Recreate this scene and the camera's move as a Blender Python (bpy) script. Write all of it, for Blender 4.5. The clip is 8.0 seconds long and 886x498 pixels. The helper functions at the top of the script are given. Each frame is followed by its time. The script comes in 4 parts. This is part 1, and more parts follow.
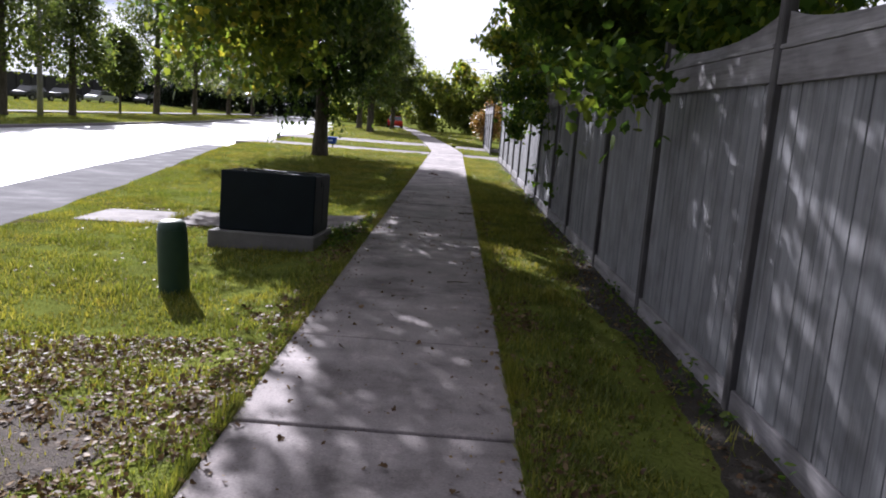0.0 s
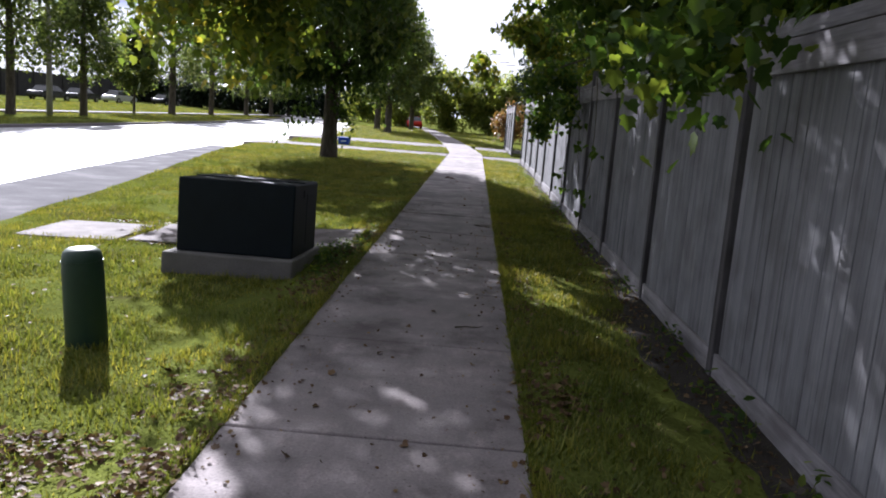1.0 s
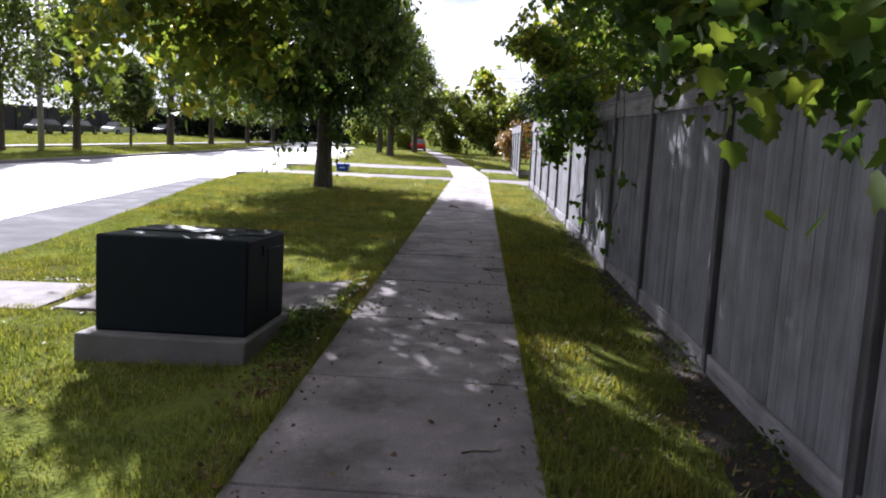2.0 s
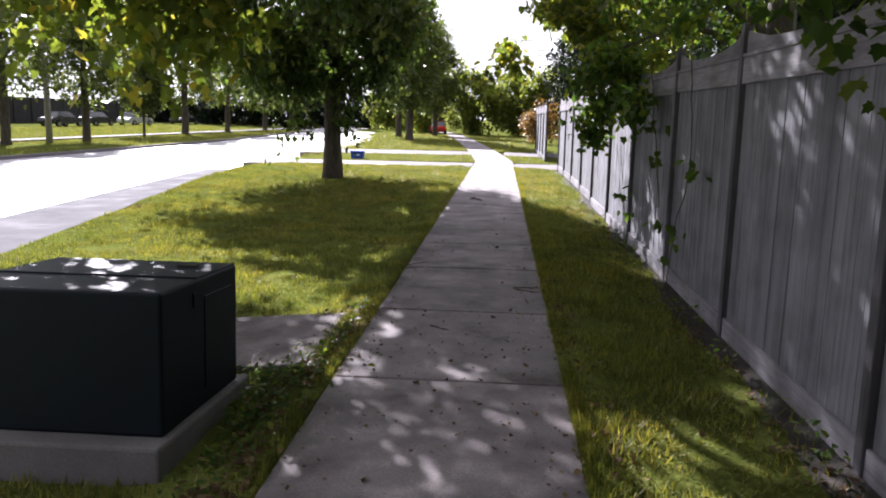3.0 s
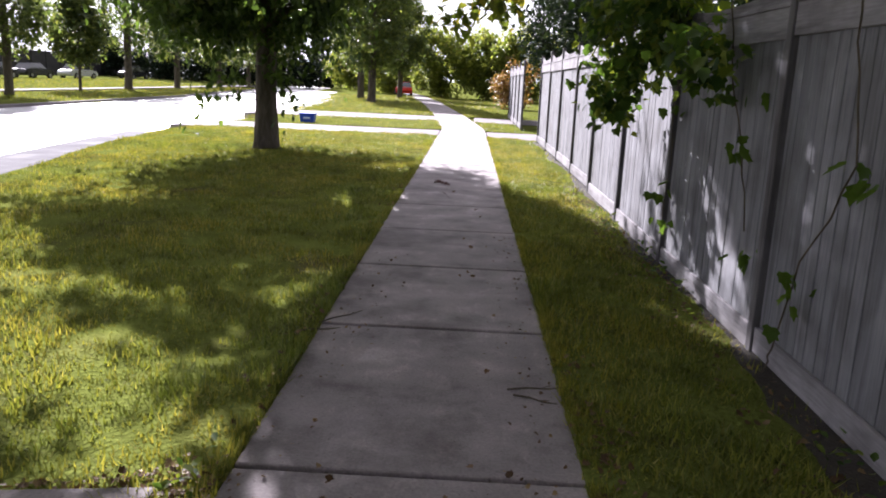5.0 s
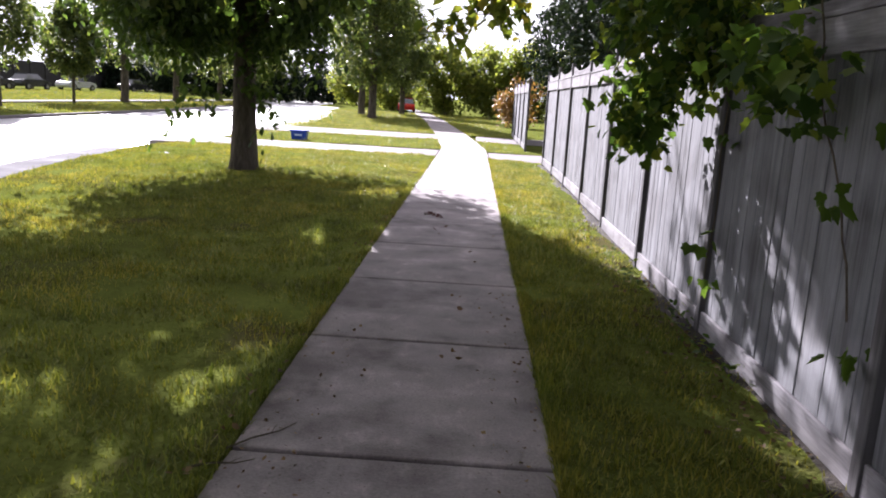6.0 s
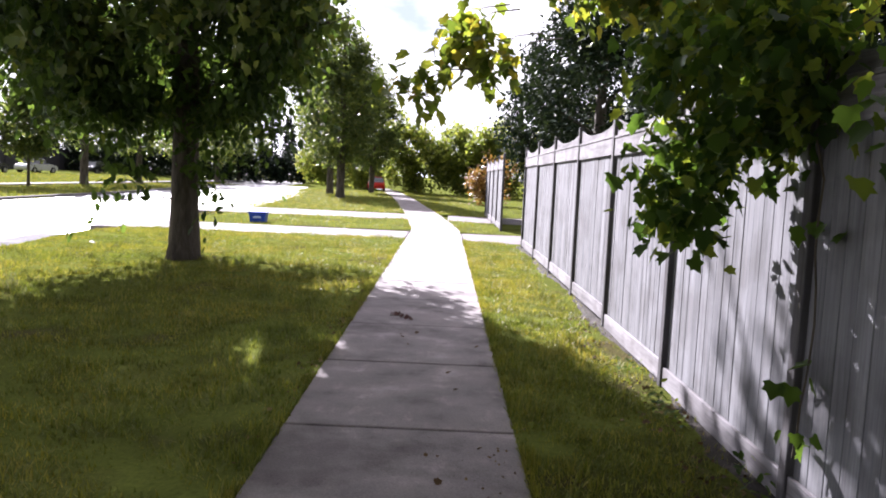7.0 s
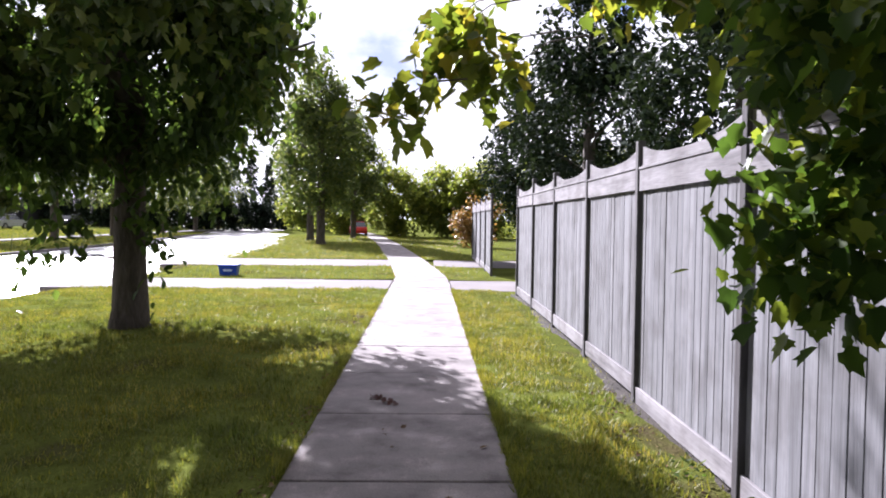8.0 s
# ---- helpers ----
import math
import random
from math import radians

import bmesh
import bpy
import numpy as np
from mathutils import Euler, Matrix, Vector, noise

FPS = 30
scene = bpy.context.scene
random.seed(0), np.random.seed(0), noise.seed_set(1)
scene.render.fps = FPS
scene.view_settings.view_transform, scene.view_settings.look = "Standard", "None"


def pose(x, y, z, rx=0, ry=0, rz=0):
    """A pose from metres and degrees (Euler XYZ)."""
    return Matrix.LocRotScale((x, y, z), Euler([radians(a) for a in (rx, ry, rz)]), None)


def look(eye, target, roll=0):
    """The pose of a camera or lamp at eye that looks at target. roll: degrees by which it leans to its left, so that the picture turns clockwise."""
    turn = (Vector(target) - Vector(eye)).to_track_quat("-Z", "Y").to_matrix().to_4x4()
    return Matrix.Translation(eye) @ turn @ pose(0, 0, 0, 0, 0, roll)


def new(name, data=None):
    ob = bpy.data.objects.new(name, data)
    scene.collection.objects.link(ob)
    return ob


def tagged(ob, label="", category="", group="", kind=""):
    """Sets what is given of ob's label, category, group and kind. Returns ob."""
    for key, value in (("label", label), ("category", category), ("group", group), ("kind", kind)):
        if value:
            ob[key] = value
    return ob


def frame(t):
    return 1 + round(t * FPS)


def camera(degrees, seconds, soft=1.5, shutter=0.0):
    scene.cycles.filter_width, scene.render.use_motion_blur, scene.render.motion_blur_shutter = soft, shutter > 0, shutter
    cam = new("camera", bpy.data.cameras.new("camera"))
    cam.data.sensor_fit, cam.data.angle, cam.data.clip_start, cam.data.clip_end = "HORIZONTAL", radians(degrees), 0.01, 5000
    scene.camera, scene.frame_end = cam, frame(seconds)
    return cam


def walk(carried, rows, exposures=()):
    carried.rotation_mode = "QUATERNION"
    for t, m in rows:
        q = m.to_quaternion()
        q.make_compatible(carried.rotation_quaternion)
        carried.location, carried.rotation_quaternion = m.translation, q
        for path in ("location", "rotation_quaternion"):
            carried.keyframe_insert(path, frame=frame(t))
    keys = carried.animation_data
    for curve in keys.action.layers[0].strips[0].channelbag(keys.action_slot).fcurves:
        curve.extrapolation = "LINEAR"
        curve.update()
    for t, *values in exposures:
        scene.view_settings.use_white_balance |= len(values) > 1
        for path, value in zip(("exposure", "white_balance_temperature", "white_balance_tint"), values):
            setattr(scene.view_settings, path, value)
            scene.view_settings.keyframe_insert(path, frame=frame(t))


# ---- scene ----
cam = camera(60.3, 8.0, soft=1.9)
PATH = [
    (0, (0.309, 0.737, 1.621), (0.301, 2.708, 1.281), 4.4),
    (0.5, (0.379, 1.665, 1.605), (0.332, 3.642, 1.304), 3.8),
    (1, (0.384, 2.585, 1.569), (0.322, 4.555, 1.227), 4.4),
    (1.5, (0.376, 3.504, 1.568), (0.321, 5.483, 1.288), 2.1),
    (1.7, (0.365, 3.843, 1.605), (0.314, 5.823, 1.328), 2.9),
    (2.8, (0.361, 6.027, 1.648), (0.166, 7.987, 1.304), -0.2),
    (3, (0.311, 6.408, 1.665), (0.164, 8.374, 1.327), 1.1),
    (3.5, (0.268, 7.285, 1.683), (0.177, 9.258, 1.367), 0.1),
    (4, (0.246, 8.145, 1.651), (0.116, 10.093, 1.217), 2.9),
    (4.5, (0.182, 9.043, 1.626), (0.115, 10.997, 1.206), 2.1),
    (5.8, (0.251, 11.372, 1.617), (0.213, 13.32, 1.166), 2.9),
    (6, (0.285, 11.649, 1.632), (0.224, 13.609, 1.243), 3.3),
    (6.5, (0.311, 12.585, 1.617), (0.257, 14.572, 1.39), 5.8),
    (7, (0.234, 13.538, 1.621), (0.235, 15.529, 1.434), 2.6),
    (7.5, (0.21, 14.413, 1.634), (0.181, 16.411, 1.549), 4.2),
    (8, (0.19, 15.26, 1.672), (0.228, 17.258, 1.594), 0.7),
]
walk(cam, [(t, look(eye, target, roll)) for t, eye, target, roll in PATH],
     exposures=[(0, 1.18, 5800, 19), (1.5, 1.38, 5700, 18), (3.0, 1.7, 5900, 23), (6.0, 1.86, 5950, 24), (7.0, 1.9, 5950, 24), (8.0, 1.66, 5850, 23)])


# ---- light ----
SUN_AZ, SUN_EL = radians(-28), radians(30)          # azimuth clockwise from +y
to_sun = Vector((math.sin(SUN_AZ) * math.cos(SUN_EL), math.cos(SUN_AZ) * math.cos(SUN_EL), math.sin(SUN_EL)))
sun = new("sun", bpy.data.lights.new("sun", "SUN"))
sun.data.energy, sun.data.angle, sun.data.color = 6.2, radians(0.6), (1.0, 0.96, 0.9)
sun.matrix_world = look(to_sun * 50, (0, 0, 0))

world = bpy.data.worlds.new("sky")
scene.world = world
world.use_nodes = True
wn, wl = world.node_tree.nodes, world.node_tree.links
wn.clear()
w_out, w_bg = wn.new("ShaderNodeOutputWorld"), wn.new("ShaderNodeBackground")
w_sky = wn.new("ShaderNodeTexSky")
w_sky.sky_type, w_sky.sun_disc, w_sky.sun_elevation, w_sky.sun_rotation = "NISHITA", False, SUN_EL, SUN_AZ
w_co, w_map, w_noise, w_ramp, w_mix = (wn.new(n) for n in ("ShaderNodeTexCoord", "ShaderNodeMapping", "ShaderNodeTexNoise", "ShaderNodeValToRGB", "ShaderNodeMixRGB"))
w_map.inputs["Scale"].default_value = (1.6, 1.6, 5.0)
w_noise.inputs["Scale"].default_value, w_noise.inputs["Detail"].default_value, w_noise.inputs["Roughness"].default_value = 1.5, 6, 0.55
w_ramp.color_ramp.elements[0].position, w_ramp.color_ramp.elements[1].position = 0.22, 0.36
wl.new(w_co.outputs["Generated"], w_map.inputs["Vector"])
wl.new(w_map.outputs[0], w_noise.inputs["Vector"])
wl.new(w_noise.outputs["Fac"], w_ramp.inputs["Fac"])
wl.new(w_ramp.outputs["Color"], w_mix.inputs[0])
wl.new(w_sky.outputs[0], w_mix.inputs[1])
# thin cloud glows more towards the sun
w_dot, w_range, w_tone = wn.new("ShaderNodeVectorMath"), wn.new("ShaderNodeMapRange"), wn.new("ShaderNodeMixRGB")
w_dot.operation = "DOT_PRODUCT"
w_dot.inputs[1].default_value = to_sun
w_range.inputs["From Min"].default_value, w_range.inputs["From Max"].default_value = -0.6, 0.8
w_tone.inputs[1].default_value, w_tone.inputs[2].default_value = (3.6, 3.8, 4.3, 1), (26.0, 25.6, 25.2, 1)
wl.new(w_co.outputs["Generated"], w_dot.inputs[0])
wl.new(w_dot.outputs["Value"], w_range.inputs["Value"])
wl.new(w_range.outputs[0], w_tone.inputs[0])
wl.new(w_tone.outputs[0], w_mix.inputs[2])
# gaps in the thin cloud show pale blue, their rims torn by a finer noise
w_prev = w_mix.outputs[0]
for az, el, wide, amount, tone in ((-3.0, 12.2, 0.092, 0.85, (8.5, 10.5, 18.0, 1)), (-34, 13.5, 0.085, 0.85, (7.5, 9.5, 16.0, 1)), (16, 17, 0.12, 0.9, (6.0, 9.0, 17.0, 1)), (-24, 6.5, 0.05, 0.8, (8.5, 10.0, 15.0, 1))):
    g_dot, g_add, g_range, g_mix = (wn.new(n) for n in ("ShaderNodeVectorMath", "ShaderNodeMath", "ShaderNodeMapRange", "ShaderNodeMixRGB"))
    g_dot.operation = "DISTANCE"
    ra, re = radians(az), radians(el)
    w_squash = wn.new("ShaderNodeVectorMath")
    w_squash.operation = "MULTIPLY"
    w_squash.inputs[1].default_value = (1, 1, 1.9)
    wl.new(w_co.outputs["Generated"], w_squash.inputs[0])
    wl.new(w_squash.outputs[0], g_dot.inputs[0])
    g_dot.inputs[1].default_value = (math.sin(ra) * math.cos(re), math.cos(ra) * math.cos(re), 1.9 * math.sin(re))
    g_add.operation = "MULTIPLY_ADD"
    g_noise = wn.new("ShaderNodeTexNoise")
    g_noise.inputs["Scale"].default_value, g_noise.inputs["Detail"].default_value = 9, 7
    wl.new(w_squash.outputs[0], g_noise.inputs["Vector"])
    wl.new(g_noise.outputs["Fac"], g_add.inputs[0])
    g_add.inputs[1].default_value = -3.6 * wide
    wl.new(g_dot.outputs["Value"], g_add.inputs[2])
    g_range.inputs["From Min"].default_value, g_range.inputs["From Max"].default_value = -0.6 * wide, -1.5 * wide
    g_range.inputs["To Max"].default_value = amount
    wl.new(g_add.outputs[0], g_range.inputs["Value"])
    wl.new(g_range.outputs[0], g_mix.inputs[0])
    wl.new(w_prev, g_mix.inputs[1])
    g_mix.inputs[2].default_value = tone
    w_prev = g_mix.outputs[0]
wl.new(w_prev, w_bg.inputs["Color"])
wl.new(w_bg.outputs[0], w_out.inputs["Surface"])
w_bg.inputs["Strength"].default_value = 0.02


# ---- materials ----
def ramp_of(nodes, links, source, stops):
    r = nodes.new("ShaderNodeValToRGB")
    while len(r.color_ramp.elements) < len(stops):
        r.color_ramp.elements.new(0.5)
    for e, (p, c) in zip(r.color_ramp.elements, stops):
        e.position, e.color = p, (*c, 1)
    links.new(source, r.inputs["Fac"])
    return r.outputs["Color"]


def noise_of(nodes, links, scale, detail=4, stretch=(1, 1, 1), coords="Object", rough=0.55):
    co, mp, nz = nodes.new("ShaderNodeTexCoord"), nodes.new("ShaderNodeMapping"), nodes.new("ShaderNodeTexNoise")
    mp.inputs["Scale"].default_value = stretch
    nz.inputs["Scale"].default_value, nz.inputs["Detail"].default_value, nz.inputs["Roughness"].default_value = scale, detail, rough
    links.new(co.outputs[coords], mp.inputs["Vector"])
    links.new(mp.outputs[0], nz.inputs["Vector"])
    return nz.outputs["Fac"]


def mixed(nodes, links, kind, fac, a, b):
    m = nodes.new("ShaderNodeMixRGB")
    m.blend_type = kind
    for slot, v in ((0, fac), (1, a), (2, b)):
        if isinstance(v, (int, float)):
            m.inputs[slot].default_value = v if slot == 0 else (v, v, v, 1)
        elif isinstance(v, tuple):
            m.inputs[slot].default_value = (*v, 1)
        else:
            links.new(v, m.inputs[slot])
    return m.outputs[0]


def surface(name, stops, scale=3, fine=40, rough=0.85, bump=0.3, depth=0.01, stretch=(1, 1, 1), metal=0.0, fine_amount=0.35, vary=0.0, spec=0.4, coords="Object"):
    """A material with a broad stain noise, a fine grain noise, bump, and an optional change from piece to piece."""
    m = bpy.data.materials.new(name)
    m.use_nodes = True
    n, l = m.node_tree.nodes, m.node_tree.links
    b = n["Principled BSDF"]
    broad = noise_of(n, l, scale, 5, stretch, coords)
    grain = noise_of(n, l, fine, 3, stretch, coords)
    colour = ramp_of(n, l, broad, stops)
    g = ramp_of(n, l, grain, [(0.25, (0.45, 0.45, 0.45)), (0.75, (1.25, 1.25, 1.25))])
    colour = mixed(n, l, "MULTIPLY", fine_amount, colour, g)
    if vary:
        info = n.new("ShaderNodeObjectInfo")
        v = ramp_of(n, l, info.outputs["Random"], [(0, (1 - vary,) * 3), (1, (1 + vary,) * 3)])
        colour = mixed(n, l, "MULTIPLY", 1.0, colour, v)
    l.new(colour, b.inputs["Base Color"])
    b.inputs["Roughness"].default_value, b.inputs["Metallic"].default_value = rough, metal
    b.inputs["Specular IOR Level"].default_value = spec
    if bump:
        bp = n.new("ShaderNodeBump")
        bp.inputs["Strength"].default_value, bp.inputs["Distance"].default_value = bump, depth
        l.new(grain, bp.inputs["Height"])
        l.new(bp.outputs[0], b.inputs["Normal"])
    return m


def leaf_material(name, stops, glow=0.45, gloss=0.35, pass_tint=(2.1, 2.0, 0.9), patches=()):
    """Thin leaves: each island has its own shade, and light passes through from behind."""
    m = bpy.data.materials.new(name)
    m.use_nodes = True
    n, l = m.node_tree.nodes, m.node_tree.links
    b, out = n["Principled BSDF"], n["Material Output"]
    geo = n.new("ShaderNodeNewGeometry")
    colour = ramp_of(n, l, geo.outputs["Random Per Island"], stops)
    for scale, low, high in patches:
        colour = mixed(n, l, "MULTIPLY", 1.0, colour, ramp_of(n, l, noise_of(n, l, scale, 4), [(0.34, low), (0.66, high)]))
    l.new(colour, b.inputs["Base Color"])
    b.inputs["Roughness"].default_value, b.inputs["Specular IOR Level"].default_value = 0.5, gloss
    t = n.new("ShaderNodeBsdfTranslucent")
    l.new(mixed(n, l, "MULTIPLY", 1.0, colour, pass_tint), t.inputs["Color"])
    mx = n.new("ShaderNodeMixShader")
    mx.inputs[0].default_value = glow
    l.new(b.outputs[0], mx.inputs[1])
    l.new(t.outputs[0], mx.inputs[2])
    l.new(mx.outputs[0], out.inputs["Surface"])
    return m


M = {}
M["soil"] = surface("lawn_soil", [(0.3, (0.075, 0.06, 0.034)), (0.42, (0.085, 0.098, 0.023)), (0.55, (0.115, 0.135, 0.03)), (0.75, (0.145, 0.152, 0.042))], 0.7, 30, 0.95, 0.8, 0.03, fine_amount=0.7, spec=0.0)
M["concrete"] = surface("pavement_concrete", [(0.28, (0.125, 0.107, 0.106)), (0.42, (0.185, 0.161, 0.16)), (0.58, (0.22, 0.192, 0.192)), (0.72, (0.3, 0.266, 0.266))], 2.2, 70, 0.85, 0.6, 0.006, fine_amount=0.5, vary=0.09, coords="Object")
M["driveway"] = surface("driveway_concrete", [(0.3, (0.15, 0.134, 0.136)), (0.7, (0.21, 0.19, 0.192))], 0.8, 30, 0.9, 0.3, 0.006, spec=0.12)
M["road"] = surface("worn_road_concrete", [(0.3, (0.24, 0.235, 0.24)), (0.55, (0.3, 0.295, 0.3)), (0.75, (0.36, 0.35, 0.35))], 0.35, 25, 0.5, 0.25, 0.006, spec=0.5)
# Cross path concrete: some dirt, and dappled shade put into the darker colour.
M["slab_in_shade"] = surface("dirty_shaded_slab", [(0.28, (0.1, 0.086, 0.083)), (0.5, (0.155, 0.137, 0.133)), (0.72, (0.22, 0.197, 0.193))], 2.6, 60, 0.85, 0.5, 0.006, fine_amount=0.55, vary=0.1, spec=0.15)
M["gutter"] = surface("gutter_grey", [(0.3, (0.085, 0.082, 0.088)), (0.55, (0.12, 0.116, 0.123)), (0.75, (0.2, 0.193, 0.2))], 1.2, 30, 0.95, 0.3, 0.006, spec=0.05)
def stained(m):
    """Adds broad damp stains and pale scuffs to a concrete."""
    n, l = m.node_tree.nodes, m.node_tree.links
    b = n["Principled BSDF"]
    old = b.inputs["Base Color"].links[0].from_socket
    stain = ramp_of(n, l, noise_of(n, l, 1.1, 6, coords="Object", rough=0.65), [(0.36, (0.66, 0.64, 0.64)), (0.5, (1.0, 1.0, 1.0)), (0.66, (1.08, 1.06, 1.05))])
    scuff = ramp_of(n, l, noise_of(n, l, 5.5, 7, (1, 0.6, 1), rough=0.7), [(0.55, (1.0, 1.0, 1.0)), (0.68, (1.4, 1.37, 1.36))])
    speck = ramp_of(n, l, noise_of(n, l, 38, 2), [(0.27, (0.45, 0.42, 0.4)), (0.34, (1.0, 1.0, 1.0))])
    l.new(mixed(n, l, "MULTIPLY", 0.8, mixed(n, l, "MULTIPLY", 0.9, mixed(n, l, "MULTIPLY", 0.9, old, stain), scuff), speck), b.inputs["Base Color"])


stained(M["concrete"])
stained(M["slab_in_shade"])
M["joint"] = surface("joint_dirt", [(0.3, (0.03, 0.025, 0.02)), (0.7, (0.07, 0.06, 0.045))], 4, 60, 0.95, 0.4, 0.01)
def weathered(name, stops, stretch, vary):
    """Grey weathered boards: long streaks along the grain, fine fibre, dark stains and knots."""
    m = surface(name, stops, 6, 70, 0.88, 0.5, 0.004, stretch=stretch, fine_amount=0.45, vary=vary, spec=0.2)
    n, l = m.node_tree.nodes, m.node_tree.links
    b = n["Principled BSDF"]
    old = b.inputs["Base Color"].links[0].from_socket
    stain = ramp_of(n, l, noise_of(n, l, 2.3, 4), [(0.38, (0.62, 0.6, 0.58)), (0.55, (1.0, 1.0, 1.0))])
    streak = ramp_of(n, l, noise_of(n, l, 14, 3, stretch), [(0.32, (0.42, 0.41, 0.41)), (0.47, (0.92, 0.92, 0.92)), (0.7, (1.15, 1.15, 1.16))])
    l.new(mixed(n, l, "MULTIPLY", 0.55, mixed(n, l, "MULTIPLY", 0.65, old, stain), streak), b.inputs["Base Color"])
    return m


M["fence_wood"] = weathered("weathered_grey_boards", [(0.25, (0.14, 0.141, 0.15)), (0.5, (0.182, 0.183, 0.194)), (0.75, (0.23, 0.231, 0.244))], (1, 1, 0.05), 0.09)
M["fence_post"] = weathered("dark_weathered_posts", [(0.25, (0.065, 0.061, 0.065)), (0.5, (0.1, 0.095, 0.099)), (0.75, (0.145, 0.138, 0.142))], (1, 1, 0.07), 0.12)
M["fence_rail"] = weathered("weathered_grey_rails", [(0.3, (0.18, 0.172, 0.181)), (0.7, (0.265, 0.253, 0.264))], (1, 0.07, 1), 0.1)
M["fence_dark"] = surface("dark_stained_fence", [(0.3, (0.016, 0.015, 0.018)), (0.7, (0.03, 0.028, 0.03))], 2, 30, 0.85, 0.2, 0.004)
M["box_green"] = surface("dark_green_enamel", [(0.3, (0.003, 0.006, 0.009)), (0.7, (0.005, 0.01, 0.014))], 3, 80, 0.6, 0.1, 0.002, fine_amount=0.3, spec=0.18)
M["post_green"] = surface("moulded_green_plastic", [(0.3, (0.008, 0.03, 0.016)), (0.7, (0.014, 0.042, 0.023))], 6, 90, 0.5, 0.1, 0.002, fine_amount=0.25)
M["pad"] = surface("pad_concrete", [(0.3, (0.11, 0.102, 0.096)), (0.7, (0.175, 0.163, 0.155))], 3, 60, 0.9, 0.4, 0.006)
M["steel"] = surface("dull_steel", [(0.3, (0.3, 0.3, 0.3)), (0.7, (0.42, 0.42, 0.42))], 8, 60, 0.45, 0.1, 0.002, metal=0.8)
M["bark"] = surface("furrowed_bark", [(0.3, (0.045, 0.036, 0.028)), (0.5, (0.085, 0.07, 0.055)), (0.75, (0.14, 0.12, 0.1))], 9, 45, 0.95, 1.0, 0.03, stretch=(1, 1, 0.22), fine_amount=0.6)
M["twig"] = surface("twig_bark", [(0.3, (0.05, 0.04, 0.028)), (0.7, (0.1, 0.08, 0.055))], 9, 45, 0.9, 0.3, 0.004)
M["leaf_left"] = leaf_material("maple_leaf_green", [(0.0, (0.024, 0.045, 0.014)), (0.6, (0.04, 0.07, 0.018)), (0.95, (0.06, 0.095, 0.026)), (1.0, (0.1, 0.125, 0.03))], 0.45, 0.25)
# Turning leaves, and sunlit ones whose brightness is put into the yellow.
M["leaf_yellow"] = leaf_material("maple_leaf_yellow_and_sunlit", [(0.0, (0.045, 0.07, 0.016)), (0.5, (0.095, 0.125, 0.024)), (0.82, (0.14, 0.155, 0.028)), (1.0, (0.25, 0.21, 0.035))], 0.54, 0.25, (2.0, 2.0, 0.9))
M["leaf_right"] = leaf_material("maple_leaf_deep_green", [(0.0, (0.024, 0.05, 0.014)), (0.6, (0.05, 0.09, 0.019)), (1.0, (0.12, 0.15, 0.026))], 0.52, 0.2)
# Tones raised so that the leaf colour itself holds the distance haze.
M["leaf_far"] = leaf_material("distant_leaf", [(0.0, (0.04, 0.062, 0.024)), (0.6, (0.07, 0.098, 0.034)), (1.0, (0.12, 0.14, 0.045))], 0.52)
# Paler copy of the maple leaf, coloured as if lit, for near clumps.
M["leaf_light"] = leaf_material("maple_leaf_lit_green", [(0.0, (0.05, 0.075, 0.022)), (0.6, (0.08, 0.11, 0.032)), (1.0, (0.13, 0.15, 0.04))], 0.35, 0.3)
M["leaf_bush"] = leaf_material("willow_shrub_leaf", [(0.0, (0.075, 0.105, 0.03)), (0.6, (0.12, 0.15, 0.042)), (1.0, (0.19, 0.2, 0.06))], 0.65, 0.2)
M["leaf_spruce"] = leaf_material("spruce_needles", [(0.0, (0.012, 0.022, 0.014)), (1.0, (0.028, 0.042, 0.026))], 0.1, 0.05)
M["leaf_rust"] = leaf_material("russet_shrub_leaf", [(0.0, (0.1, 0.055, 0.02)), (1.0, (0.2, 0.12, 0.05))], 0.35)
M["grass"] = leaf_material("grass_blade", [(0.0, (0.07, 0.095, 0.017)), (0.5, (0.13, 0.147, 0.028)), (0.93, (0.195, 0.195, 0.044)), (1.0, (0.24, 0.228, 0.085))], 0.38, 0.2, (1.7, 1.6, 0.9), patches=((0.55, (0.72, 0.85, 0.8), (1.25, 1.12, 1.0)), (2.6, (0.7, 0.72, 0.7), (1.3, 1.25, 1.2))))
M["litter"] = leaf_material("dry_leaf", [(0.0, (0.045, 0.028, 0.016)), (0.6, (0.1, 0.062, 0.036)), (1.0, (0.19, 0.135, 0.075))], 0.15, 0.05)
M["blue"] = surface("blue_plastic", [(0.3, (0.005, 0.045, 0.38)), (0.7, (0.008, 0.06, 0.46))], 6, 60, 0.45, 0.05, 0.002, fine_amount=0.15)
M["bar_white"] = surface("pale_print", [(0.3, (0.4, 0.5, 0.75)), (0.7, (0.5, 0.6, 0.8))], 6, 60, 0.5, 0)
M["red"] = surface("red_paint", [(0.3, (0.5, 0.015, 0.012)), (0.7, (0.6, 0.02, 0.015))], 4, 60, 0.3, 0.0)
M["car_dark"] = surface("dark_car_paint", [(0.3, (0.012, 0.013, 0.016)), (0.7, (0.02, 0.021, 0.025))], 4, 60, 0.25, 0.0)
M["car_silver"] = surface("silver_car_paint", [(0.3, (0.4, 0.41, 0.43)), (0.7, (0.5, 0.51, 0.53))], 4, 60, 0.3, 0.0, metal=0.4)
